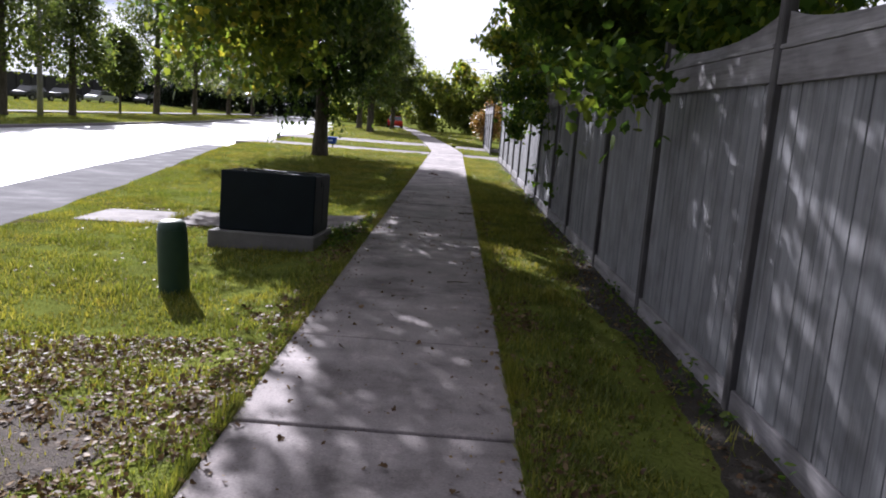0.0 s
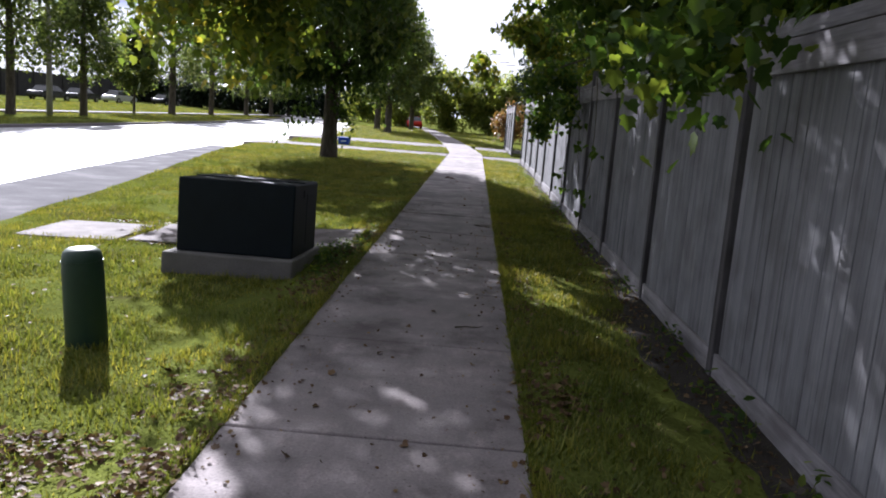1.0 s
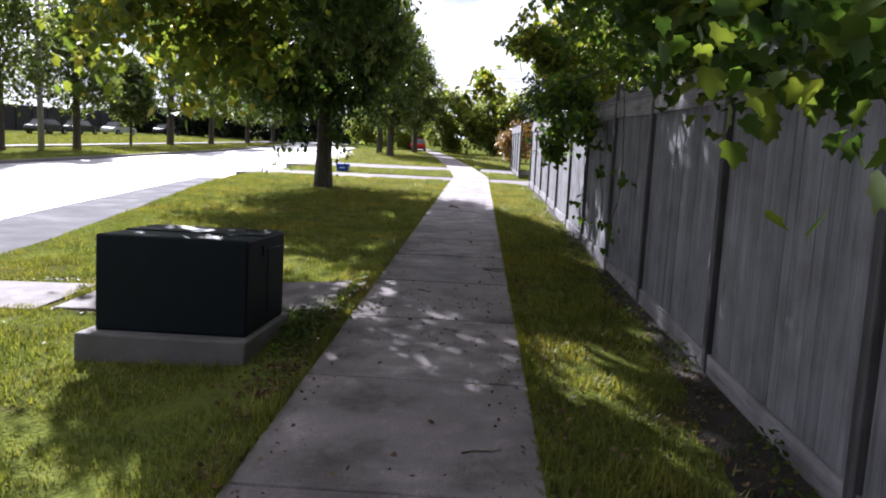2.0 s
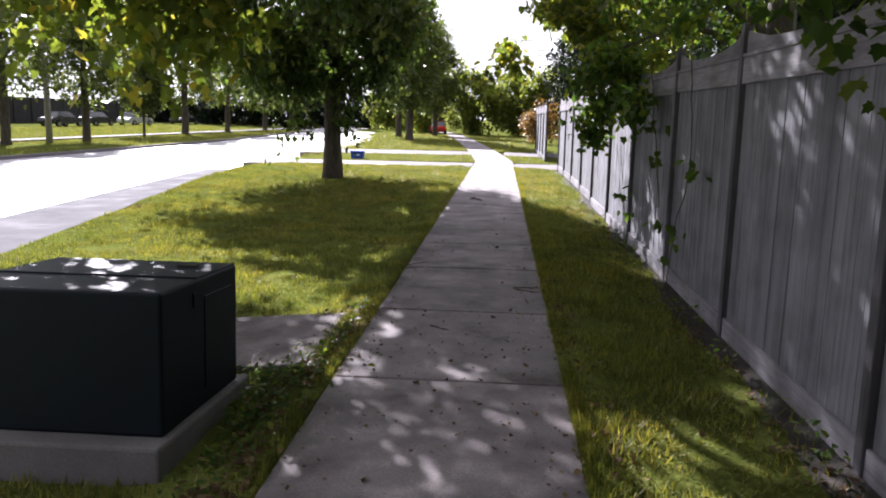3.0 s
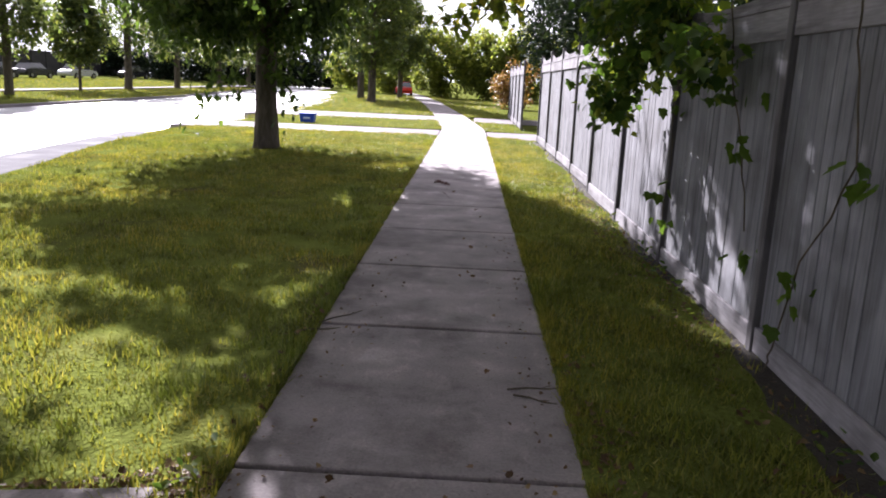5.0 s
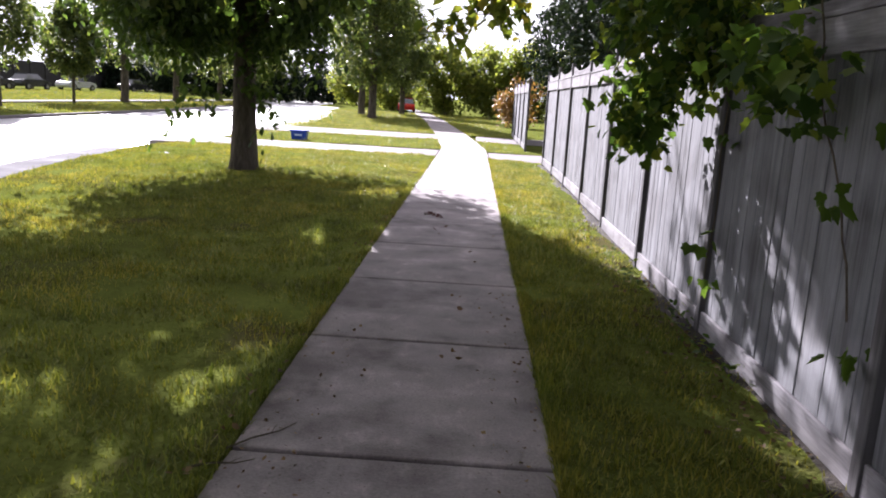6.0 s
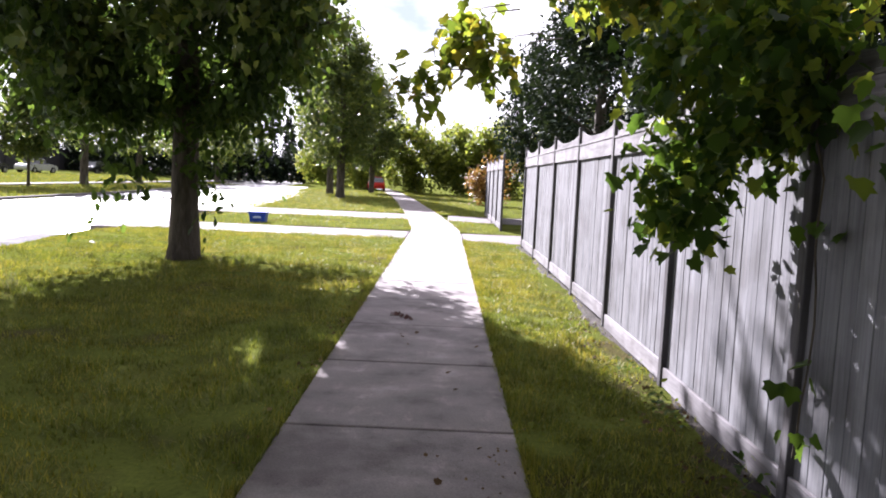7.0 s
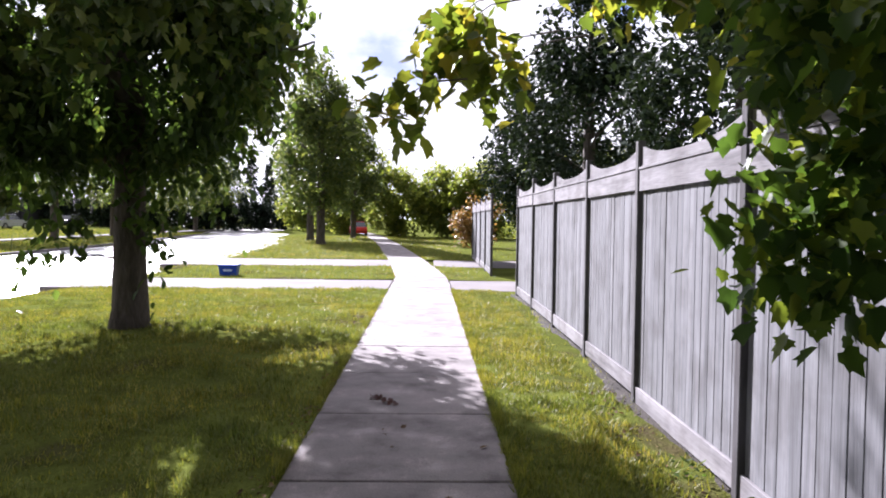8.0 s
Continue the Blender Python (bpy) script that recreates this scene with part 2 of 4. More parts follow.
M["tyre"] = surface("tyre_rubber", [(0.3, (0.012, 0.012, 0.012)), (0.7, (0.02, 0.02, 0.02))], 8, 60, 0.9, 0.1, 0.003)
M["car_glass"] = surface("car_window_glass", [(0.3, (0.01, 0.012, 0.014)), (0.7, (0.015, 0.017, 0.02))], 4, 60, 0.08, 0.0, spec=0.8)
M["pole"] = surface("grey_pole", [(0.3, (0.22, 0.21, 0.2)), (0.7, (0.32, 0.31, 0.3))], 4, 60, 0.8, 0.1, 0.003)


# ---- mesh helpers ----
def smooth(a, b, v):
    """0 at a, 1 at b, eased between; a may be the greater."""
    k = min(1.0, max(0.0, (v - a) / (b - a)))
    return k * k * (3 - 2 * k)


def part(name, bm, material, parent=None, label="", shade=False):
    """Links a bmesh as one mesh object, under its parent if there is one."""
    me = bpy.data.meshes.new(name)
    bm.to_mesh(me)
    bm.free()
    return part_mesh(name, me, material, parent, label, shade)


def part_mesh(name, me, material, parent=None, label="", shade=False):
    if material and not me.materials:
        me.materials.append(material)
    if shade:
        me.shade_smooth()
    ob = new(name, me)
    if parent:
        ob.parent = parent
    if label:
        ob["label"] = label
    return ob


def thing(name, at=(0, 0, 0), label="", category="", group="", kind="", turn=0):
    ob = new(name)
    ob.matrix_world = pose(*at, 0, 0, turn)
    return tagged(ob, label, category, group, kind)


def block(bm, x0, x1, y0, y1, z0, z1, bevel=0.0, segments=1):
    """Adds a box, with its edges bevelled, to a bmesh."""
    made = bmesh.ops.create_cube(bm, size=1, matrix=Matrix.LocRotScale(((x0 + x1) / 2, (y0 + y1) / 2, (z0 + z1) / 2), None, (x1 - x0, y1 - y0, z1 - z0)))
    if bevel:
        edges = list({e for v in made["verts"] for e in v.link_edges})
        bmesh.ops.bevel(bm, geom=edges, offset=bevel, segments=segments, affect="EDGES", profile=0.5)
    return bm


def box_mesh(x0, x1, y0, y1, z0, z1, bevel=0.0, segments=1):
    return block(bmesh.new(), x0, x1, y0, y1, z0, z1, bevel, segments)


def tube(bm, points, radii, sides=8, wobble=0.0, seed=0):
    """Adds a tapered round bar along points to a bmesh."""
    rnd = random.Random(seed)
    rings = []
    for i, p in enumerate(points):
        p = Vector(p)
        way = (Vector(points[min(i + 1, len(points) - 1)]) - Vector(points[max(i - 1, 0)])).normalized()
        side = way.cross(Vector((0.31, 0.94, 0.12))).normalized()
        up = way.cross(side)
        ring = []
        for k in range(sides):
            a = 2 * math.pi * k / sides
            r = radii[i] * (1 + wobble * (rnd.random() - 0.5))
            ring.append(bm.verts.new(p + side * (r * math.cos(a)) + up * (r * math.sin(a))))
        rings.append(ring)
    for a, b in zip(rings, rings[1:]):
        for k in range(sides):
            bm.faces.new((a[k], a[(k + 1) % sides], b[(k + 1) % sides], b[k]))
    bm.faces.new(rings[-1])
    bm.faces.new(list(reversed(rings[0])))
    return bm


def mesh_from(name, verts, faces):
    me = bpy.data.meshes.new(name)
    me.from_pydata(verts, [], faces)
    me.update()
    return me


MAPLE = [(0, 0), (0.25, -0.05), (0.5, 0.2), (0.38, 0.34), (0.46, 0.64), (0.25, 0.64), (0, 1.0), (-0.25, 0.64), (-0.46, 0.64), (-0.38, 0.34), (-0.5, 0.2), (-0.25, -0.05)]
OVAL = [(0, 0), (0.3, 0.35), (0.2, 0.75), (0, 1.0), (-0.2, 0.75), (-0.3, 0.35)]
DIAMOND = [(0, 0), (0.36, 0.45), (0, 1.0), (-0.36, 0.45)]


def leaves_mesh(name, centres, sizes, outline, rng, droop=0.5, flat=0.5):
    """Many small leaves as one mesh: each one a folded outline, hung from its centre point."""
    centres, sizes = np.asarray(centres, float), np.asarray(sizes, float)
    n, k = len(centres), len(outline)
    o = np.array(outline)
    yaw = rng.uniform(0, 2 * np.pi, n)
    tilt = rng.normal(-droop, flat, n)                 # below the level
    along = np.stack([np.cos(yaw) * np.cos(tilt), np.sin(yaw) * np.cos(tilt), np.sin(tilt)], 1)
    side = np.stack([-np.sin(yaw), np.cos(yaw), rng.normal(0, 0.45, n)], 1)
    side /= np.linalg.norm(side, axis=1)[:, None]
    up = np.cross(along, side)
    fold = rng.uniform(0.1, 0.45, n)
    local = o[None, :, 0, None] * side[:, None, :] + o[None, :, 1, None] * along[:, None, :]
    local = local + (np.abs(o[:, 0])[None, :, None] * fold[:, None, None]) * up[:, None, :]
    v = centres[:, None, :] + local * sizes[:, None, None]
    mid = k // 2
    right = list(range(0, mid + 1))
    left = [0] + list(range(mid, k))
    base = np.arange(n) * k
    faces = []
    for pattern in (right, left):
        faces.append((base[:, None] + np.array(pattern)[None, :]))
    me = bpy.data.meshes.new(name)
    flatv = v.reshape(-1, 3)
    loops = np.concatenate([f.reshape(-1) for f in faces])
    sizes_f = np.concatenate([np.full(n, f.shape[1]) for f in faces])
    me.vertices.add(len(flatv))
    me.vertices.foreach_set("co", flatv.ravel())
    me.loops.add(len(loops))
    me.loops.foreach_set("vertex_index", loops.astype(np.int32))
    me.polygons.add(len(sizes_f))
    starts = np.concatenate([[0], np.cumsum(sizes_f)[:-1]])
    me.polygons.foreach_set("loop_start", starts.astype(np.int32))
    me.polygons.foreach_set("loop_total", sizes_f.astype(np.int32))
    me.update(calc_edges=True)
    return me


def crown_points(rng, blobs, per_twig=10, spread=0.22, spray=0.0, axis=None, full=-0.9):
    """Leaf places: twigs scattered through lumpy ellipsoids (centre, radii, count, and how full if not as the rest), leaves round every twig's end or, with a spray length, strung along twigs that arch out and down."""
    out = []
    for c, r, count, *own in blobs:
        tw = max(1, count // per_twig)
        d = rng.normal(size=(tw * 3, 3))
        d /= np.linalg.norm(d, axis=1)[:, None]
        rad = rng.uniform(0.25, 1.0, tw * 3) ** 0.5
        p = np.array(c) + d * rad[:, None] * np.array(r)
        f = np.sin(p[:, 0] * 2.1 + p[:, 2] * 1.3) + np.sin(p[:, 1] * 1.7 - p[:, 2] * 1.9) + np.sin(p[:, 2] * 2.6 + p[:, 0])
        p = p[f > (own[0] if own else full)][:tw]
        q = np.repeat(p, per_twig, axis=0)
        if spray:
            way = p - np.array(axis if axis is not None else c)
            way[:, 2] = 0
            way = way / (np.linalg.norm(way, axis=1)[:, None] + 0.2) + rng.normal(0, 0.4, p.shape)
            way = np.repeat(way, per_twig, axis=0)
            k = np.tile(np.linspace(0, 1, per_twig), len(p))[:, None]
            long = np.repeat(rng.uniform(0.5, 1.4, len(p)), per_twig)[:, None] * spray
            q = q + way * k * long * 0.7 + np.array((0, 0, -1.0)) * k ** 1.8 * long * 0.8 + rng.normal(0, spread, q.shape) * (0.5 + 0.5 * k)
        else:
            q = q + rng.normal(0, spread, q.shape)
        out.append(q)
    return np.concatenate(out)


def limb_path(a, b, sag=0.0, seed=0, steps=7):
    rnd = random.Random(seed)
    a, b = Vector(a), Vector(b)
    pts = []
    for i in range(steps + 1):
        k = i / steps
        p = a.lerp(b, k)
        p.z += math.sin(k * math.pi) * sag
        if 0 < i < steps:
            p += Vector((rnd.uniform(-1, 1), rnd.uniform(-1, 1), rnd.uniform(-1, 1))) * 0.05 * (b - a).length / 3
        pts.append(p)
    return pts


def tree(at, height, radius, limbs, crowns, label, seed, group="", sides=14, twig_count=60, name="tree", spread=0.22, per_twig=10, spray=0.0, droop=0.5, full=-0.9):
    """A tree at its base: a flared trunk, limbs (start height, end point, sag, radius) and crowns (blobs, leaf size, outline, material)."""
    rng = np.random.default_rng(seed)
    t = thing(name, at, label, "tree", group)
    bm = bmesh.new()
    pts = [(0, 0, -0.15), (0, 0, 0.05), (0, 0, 0.3), (0.01, 0, 0.9), (0.02, 0.02, height * 0.35), (0.0, 0.05, height * 0.6), (0.03, 0.02, height * 0.8), (0, 0, height)]
    tube(bm, pts, [radius * k for k in (1.3, 1.18, 1.04, 0.98, 0.85, 0.6, 0.38, 0.1)], sides, 0.16, seed)
    part("trunk", bm, M["bark"], t, shade=True)
    for i, (z, end, sag, r) in enumerate(limbs):
        bm = bmesh.new()
        path = limb_path((0, 0, z), end, sag, seed * 31 + i)
        tube(bm, path, [r * (1 - 0.85 * k / (len(path) - 1)) for k in range(len(path))], 7, 0.1, i)
        part("limb", bm, M["bark"], t, shade=True)
    for i, (blobs, size, outline, material) in enumerate(crowns):
        pts = crown_points(rng, blobs, per_twig, spread, spray, (0, 0, 4), full)
        me = leaves_mesh("crown", pts, rng.uniform(0.65, 1.3, len(pts)) * size, outline, rng, droop)
        part_mesh("crown", me, material, t)
        if twig_count:
            bm = bmesh.new()
            for p in pts[:: max(1, len(pts) // twig_count)]:
                a = Vector(p)
                b = a + (Vector((0, 0, a.z + 1.0)) - a).normalized() * min(0.55, a.length * 0.3)
                tube(bm, [b, (a + b) / 2 + Vector((0, 0, 0.06)), a], [0.06 * size, 0.04 * size, 0.02 * size], 4)
            tagged(part("twig_tangle", bm, M["twig"], t), kind="stuff")
    return t


# ---- ground, road, pavement ----
ROAD_NEAR = [(-60, -4.6), (0, -4.9), (10.5, -5.5), (14.5, -6.1), (20, -6.9), (30, -8.0), (36, -8.5), (50, -8.9), (72, -11.2), (100, -15.5), (150, -26)]
ROAD_FAR = [(-60, -18.6), (0, -19.0), (33, -19.2), (44, -19.3), (62, -19.8), (96, -23.5), (150, -36)]


def along_line(line, y):
    return float(np.interp(y, [p[0] for p in line], [p[1] for p in line]))


def walk_x(y):
    """The pavement's middle line, which bends towards the road far off."""
    return float(np.interp(y, [0, 37, 46, 68, 90, 130], [0.01, 0.0, -0.65, -2.7, -5.2, -11.5]))


def lawn_z(x, y):
    c = walk_x(y)
    d = x - c
    z = 0.0
    if d < -0.75:
        z = (-0.09 * smooth(0.75, 1.6, -d) - 0.022 * (-0.75 - d)) * (1 - 0.85 * smooth(15, 27, y))
        z = max(z, -0.22)
        z += 0.07 * smooth(20, 27, y) * smooth(0.75, 2.5, -d) * (1 - smooth(30, 34, y))
    elif d > 0.75:
        z = -0.1 * smooth(0.75, 2.2, d) * (1 - 0.6 * smooth(19, 25, y))
    return z + 0.012 * math.sin(x * 2.3 + y * 0.7) * math.sin(y * 1.9 - x) * smooth(0.8, 1.2, abs(d))


DRIVES = [(33.4, 36.4), (42.4, 46.8)]


def ground_z(x, y):
    near, far = along_line(ROAD_NEAR, y), along_line(ROAD_FAR, y)
    if far < x < near + 0.5:
        return -0.42
    if x <= far:
        return -0.2 + 0.55 * smooth(-24, -48, x)
    z = lawn_z(x, y)
    if abs(x - walk_x(y)) < 0.73:
        z = -0.07
    for a, b in DRIVES:
        if a < y < b and x < 9:
            z = min(z, -0.1)
    return z


gx = sorted(set([-900, -400, -200, -120, -80, -60, -50, -40, -34] + [round(-30 + 0.5 * i, 3) for i in range(42)] + [round(-9.5 + 0.25 * i, 3) for i in range(54)] + [-0.77, -0.72, 0.72, 0.77] + [4.5, 6, 9, 14, 22, 40, 80, 200, 400, 900]))
gy = sorted(set([-600, -200, -80, -40, -20, -10] + [round(-6 + 0.4 * i, 3) for i in range(140)] + [33.38, 33.42, 36.38, 36.42, 42.38, 42.42, 46.78, 46.82] + [51, 54, 58, 63, 70, 80, 95, 120, 160, 220, 320, 600, 1200]))
verts = [(x, y, ground_z(x, y)) for y in gy for x in gx]
w = len(gx)
faces = [(j * w + i, j * w + i + 1, (j + 1) * w + i + 1, (j + 1) * w + i) for j in range(len(gy) - 1) for i in range(w - 1)]
ground = part_mesh("ground", mesh_from("ground", verts, faces), M["soil"])
tagged(ground, "mown lawn ground with patches of bare soil", "ground", kind="structure")


def strip(name, line_a, line_b, ys, z, thick, material):
    """A slab between two lines x(y)."""
    bm = bmesh.new()
    rows = []
    for y in ys:
        a, b = line_a(y), line_b(y)
        rows.append([bm.verts.new((a, y, z - thick)), bm.verts.new((a, y, z)), bm.verts.new((b, y, z)), bm.verts.new((b, y, z - thick))])
    for r, q in zip(rows, rows[1:]):
        for k in range(3):
            bm.faces.new((r[k], r[k + 1], q[k + 1], q[k]))
    return part(name, bm, material)


ROAD_Z = -0.27
road = strip("road", lambda y: along_line(ROAD_FAR, y) - 0.3, lambda y: along_line(ROAD_NEAR, y) + 0.3, [-60, -20, 0, 5, 10.5, 14.5, 20, 25, 30, 36, 44, 50, 62, 72, 85, 100, 120, 150], ROAD_Z, 0.15, M["road"])
tagged(road, "wide sunlit pale grey worn concrete road", "road", kind="structure")
ys = [-60, -30, -10] + [round(-4 + 0.5 * k, 2) for k in range(75)]
bm = bmesh.new()
rows = []
for y in ys:
    x0 = along_line(ROAD_NEAR, y)
    wob = 0.02 * math.sin(y * 1.7) + 0.012 * math.sin(y * 3.1 + 1)
    rows.append([bm.verts.new((x0 + wob, y, ROAD_Z - 0.03))] + [bm.verts.new((x0 + wob + d, y, lawn_z(x0 + wob + d, y) + h)) for d, h in ((0.03, 0.0), (0.4, 0.006), (0.95, 0.006), (1.2, -0.03))])
for r, q in zip(rows, rows[1:]):
    for k in range(4):
        bm.faces.new((r[k], r[k + 1], q[k + 1], q[k]))
tagged(part("lawn_edge", bm, M["soil"]), "ragged edge of the lawn at the road", "lawn edge", kind="structure")
# Darker grey band over the road's near edge.
k = strip("gutter", lambda y: along_line(ROAD_NEAR, y) - 1.9, lambda y: along_line(ROAD_NEAR, y) + 0.12, [-60, -20, 0, 5, 10.5, 14.5, 20, 25, 30, 33], ROAD_Z + 0.006, 0.05, M["gutter"])
tagged(k, "darker grey gutter strip along the lawn", "gutter", kind="structure")
k = strip("kerb_far", lambda y: along_line(ROAD_FAR, y) - 0.22, lambda y: along_line(ROAD_FAR, y), [-60, 0, 33, 44, 62, 96, 150], -0.14, 0.2, M["driveway"])
tagged(k, "low concrete kerb along the road", "kerb", kind="structure")

pavement = thing("pavement", (0, 0, 0), "narrow grey concrete slab footpath beside a fence", "footpath", kind="structure")
for i, (a, b) in enumerate(DRIVES):
    far_side = along_line(ROAD_NEAR, (a + b) / 2)
    bm = box_mesh(far_side - 0.6, -0.78, a, b, -0.3, -0.035, 0.02)
    d = part("driveway", bm, M["driveway"])
    tagged(d, "pale concrete driveway crossing the verge to the road", "driveway", kind="structure")
    bm = box_mesh(0.78 if i == 0 else 0.4, 9, a, b, -0.3, -0.035, 0.02)
    d = part("driveway", bm, M["driveway"])
    tagged(d, "pale concrete driveway leading in past the fence end", "driveway", kind="structure")

JOINTS = [-4.2, -2.45, -0.7, 1.1, 2.85, 4.47, 6.08, 7.68, 9.35, 11.1, 12.92, 14.88, 16.6, 18.32, 20.06, 21.75, 23.5, 25.25, 27.03, 28.8, 30.5, 32.2, 33.9, 35.6, 37.3, 39.0, 40.7, 42.4]
bed = strip("joint_bed", lambda y: walk_x(y) - 0.7, lambda y: walk_x(y) + 0.7, [-4.2, 37, 46.8], -0.03, 0.06, M["joint"])
bed.parent = pavement
rnd = random.Random(3)
for a, b in zip(JOINTS, JOINTS[1:]):
    g = 0.012
    tilt = rnd.uniform(-0.006, 0.006)
    bm = bmesh.new()
    block(bm, -0.745, 0.75, a + g, b - g, -0.1, 0.0, 0.012, 2)
    for v in bm.verts:
        v.co.x += walk_x(v.co.y)
        v.co.z += tilt * (v.co.y - a) / (b - a) + rnd.uniform(-0.0015, 0.0015)
    part("slab", bm, M["concrete"], pavement)
far_walk = strip("far_slab", lambda y: walk_x(y) - 0.75, lambda y: walk_x(y) + 0.72, [42.4, 46, 55, 68, 80, 90, 130], 0.0, 0.1, M["concrete"])
far_walk.parent = pavement

# a cross path of slabs from the pavement to the road
cross = thing("cross_path", (0, 0, 0), "short path of pale concrete slabs across the verge", "path", kind="structure")
for x0, x1, y0, y1 in ((-2.2, -0.98, 11.3, 12.72), (-3.62, -2.24, 11.28, 12.6), (-4.95, -3.75, 11.2, 12.45)):
    bm = box_mesh(x0, x1, y0, y1, -0.12, 0.0, 0.015, 2)
    tip = (lawn_z(x1, 12) - lawn_z(x0, 12)) / (x1 - x0)
    for v in bm.verts:
        v.co.z += lawn_z(x0, 12) + tip * (v.co.x - x0) + 0.022
    part("slab", bm, M["slab_in_shade"], cross)

far_path = strip("far_pavement", lambda y: -29.2 + 0 * y, lambda y: -27.7 + 0 * y, [-60, 20, 60, 100, 150], -0.06, 0.1, M["driveway"])
tagged(far_path, "pale footpath along the far verge", "footpath", kind="structure")

# Soil strip, near black and widest close by so its colour carries shade.
M["bed"] = surface("dark_soil_and_shade", [(0.3, (0.018, 0.014, 0.011)), (0.7, (0.045, 0.036, 0.028))], 5, 50, 0.95, 0.9, 0.02)
bm = bmesh.new()
rnd = random.Random(9)
rows = []
for k in range(140):
    y = -2 + k * 0.25
    e = 1.94 + 0.09 * math.sin(y * 1.3) + rnd.uniform(-0.05, 0.05) + 0.12 * smooth(15, 18, y) - 0.22 * smooth(13, 8, y)
    row = []
    for x in (e, (e + 2.3) / 2, 2.32):
        row.append(bm.verts.new((x, y, ground_z(x, y) + (-0.01 if x == e else 0.012))))
    rows.append(row)
for r, q in zip(rows, rows[1:]):
    for k in range(2):
        bm.faces.new((r[k], r[k + 1], q[k + 1], q[k]))
tagged(part("soil_bed", bm, M["bed"]), "dark strip along the fence foot, bare soil with shade put into its colour", "soil", kind="structure")

# bare patch under the leaf litter
bm = bmesh.new()
rnd = random.Random(14)
mid = bm.verts.new((-2.3, 3.8, ground_z(-2.3, 3.8) + 0.012))
ring = []
for k in range(40):
    a = 2 * math.pi * k / 40
    r = 1 + 0.18 * math.sin(3 * a) + rnd.uniform(-0.1, 0.1)
    x, y = -2.3 + 1.0 * r * math.cos(a), 3.8 + 1.35 * r * math.sin(a)
    ring.append([bm.verts.new((-2.3 + (x + 2.3) * q, 3.8 + (y - 3.8) * q, ground_z(-2.3 + (x + 2.3) * q, 3.8 + (y - 3.8) * q) + h)) for q, h in ((0.5, 0.014), (1.0, -0.006))])
for a, b in zip(ring, ring[1:] + ring[:1]):
    bm.faces.new((mid, a[0], b[0]))
    bm.faces.new((a[0], a[1], b[1], b[0]))
M["bare"] = surface("dry_brown_soil", [(0.3, (0.028, 0.019, 0.013)), (0.5, (0.045, 0.031, 0.021)), (0.7, (0.075, 0.053, 0.035))], 9, 60, 0.95, 1.0, 0.02, fine_amount=0.6)
tagged(part("bare_patch", bm, M["bare"]), "bare dry soil patch in the lawn", "soil", kind="structure")

# ---- fences ----
FX, BAY = 2.2, 2.44


def scoop(y, a, b):
    """Height of a panel's scalloped top between two posts."""
    k = abs(2 * (y - (a + b) / 2) / (b - a))
    return 2.27 + 0.11 * k ** 2.8


def fence(posts, label, base, x=FX, seed=5):
    """A board fence along y with its posts at the given places."""
    f = thing("fence", (x, posts[0], 0), label, "fence", "boundary fences")
    rnd = random.Random(seed)
    for p in posts:
        y, bz = p - posts[0], base(p)
        lean = rnd.uniform(-0.012, 0.012)
        bm = box_mesh(-0.045, 0.03, y - 0.045, y + 0.045, bz - 0.2, 2.45 + rnd.uniform(-0.025, 0.025), 0.006)
        for v in bm.verts:
            v.co.y += lean * v.co.z
        part("post", bm, M["fence_post"], f)
    for p, q in zip(posts, posts[1:]):
        a, b = p - posts[0] + 0.045, q - posts[0] - 0.045
        bz = base((p + q) / 2)
        n = 16
        bw = (b - a) / n
        for k in range(n):
            y0 = a + k * bw
            gap = rnd.choice((0.0008, 0.0008, 0.0012, 0.002, 0.004, 0.008))
            bm = box_mesh(0.0 + rnd.uniform(-0.003, 0.003), 0.02, y0 + gap, y0 + bw - gap, bz + 0.05 + rnd.uniform(-0.015, 0.01), 2.05, 0.003)
            part("board", bm, M["fence_wood"], f)
        sag = rnd.uniform(-0.015, 0.015)
        for name, box in (("kick_board", (-0.03, -0.002, a, b, bz + 0.03, bz + 0.2, 0.004)), ("top_rail", (-0.032, -0.004, a, b, 1.97, 2.17, 0.004)), ("rail_cap", (-0.042, 0.03, a, b, 2.172, 2.2, 0.004))):
            bm = box_mesh(*box)
            for v in bm.verts:
                v.co.z += sag * (v.co.y - a) / (b - a)
            part(name, bm, M["fence_rail"], f)
        bm = bmesh.new()
        steps = 14
        rows = []
        for s in range(steps + 1):
            y = a + (b - a) * s / steps
            z = scoop(y, a, b)
            rows.append([bm.verts.new((-0.012, y, 2.19)), bm.verts.new((-0.012, y, z)), bm.verts.new((0.012, y, z)), bm.verts.new((0.012, y, 2.19))])
        for r, q2 in zip(rows, rows[1:]):
            for k in range(4):
                bm.faces.new((r[k], r[(k + 1) % 4], q2[(k + 1) % 4], q2[k]))
        bm.faces.new(rows[0]), bm.faces.new(list(reversed(rows[-1])))
        bmesh.ops.recalc_face_normals(bm, faces=bm.faces)
        part("scalloped_board", bm, M["fence_rail"], f)
    return f


fence([-1.9, 0.5, 2.95, 5.41, 7.86, 10.2, 12.74, 15.02, 17.62, 20.03, 22.47, 24.8, 27.3, 29.8, 32.3], "tall weathered grey wooden fence with scalloped panel tops", lambda y: -0.12 + 0.12 * smooth(19, 25, y))
fence([38.3 + BAY * i for i in range(5)], "far weathered grey wooden fence beyond the driveway", lambda y: -0.02, x=2.1, seed=8)


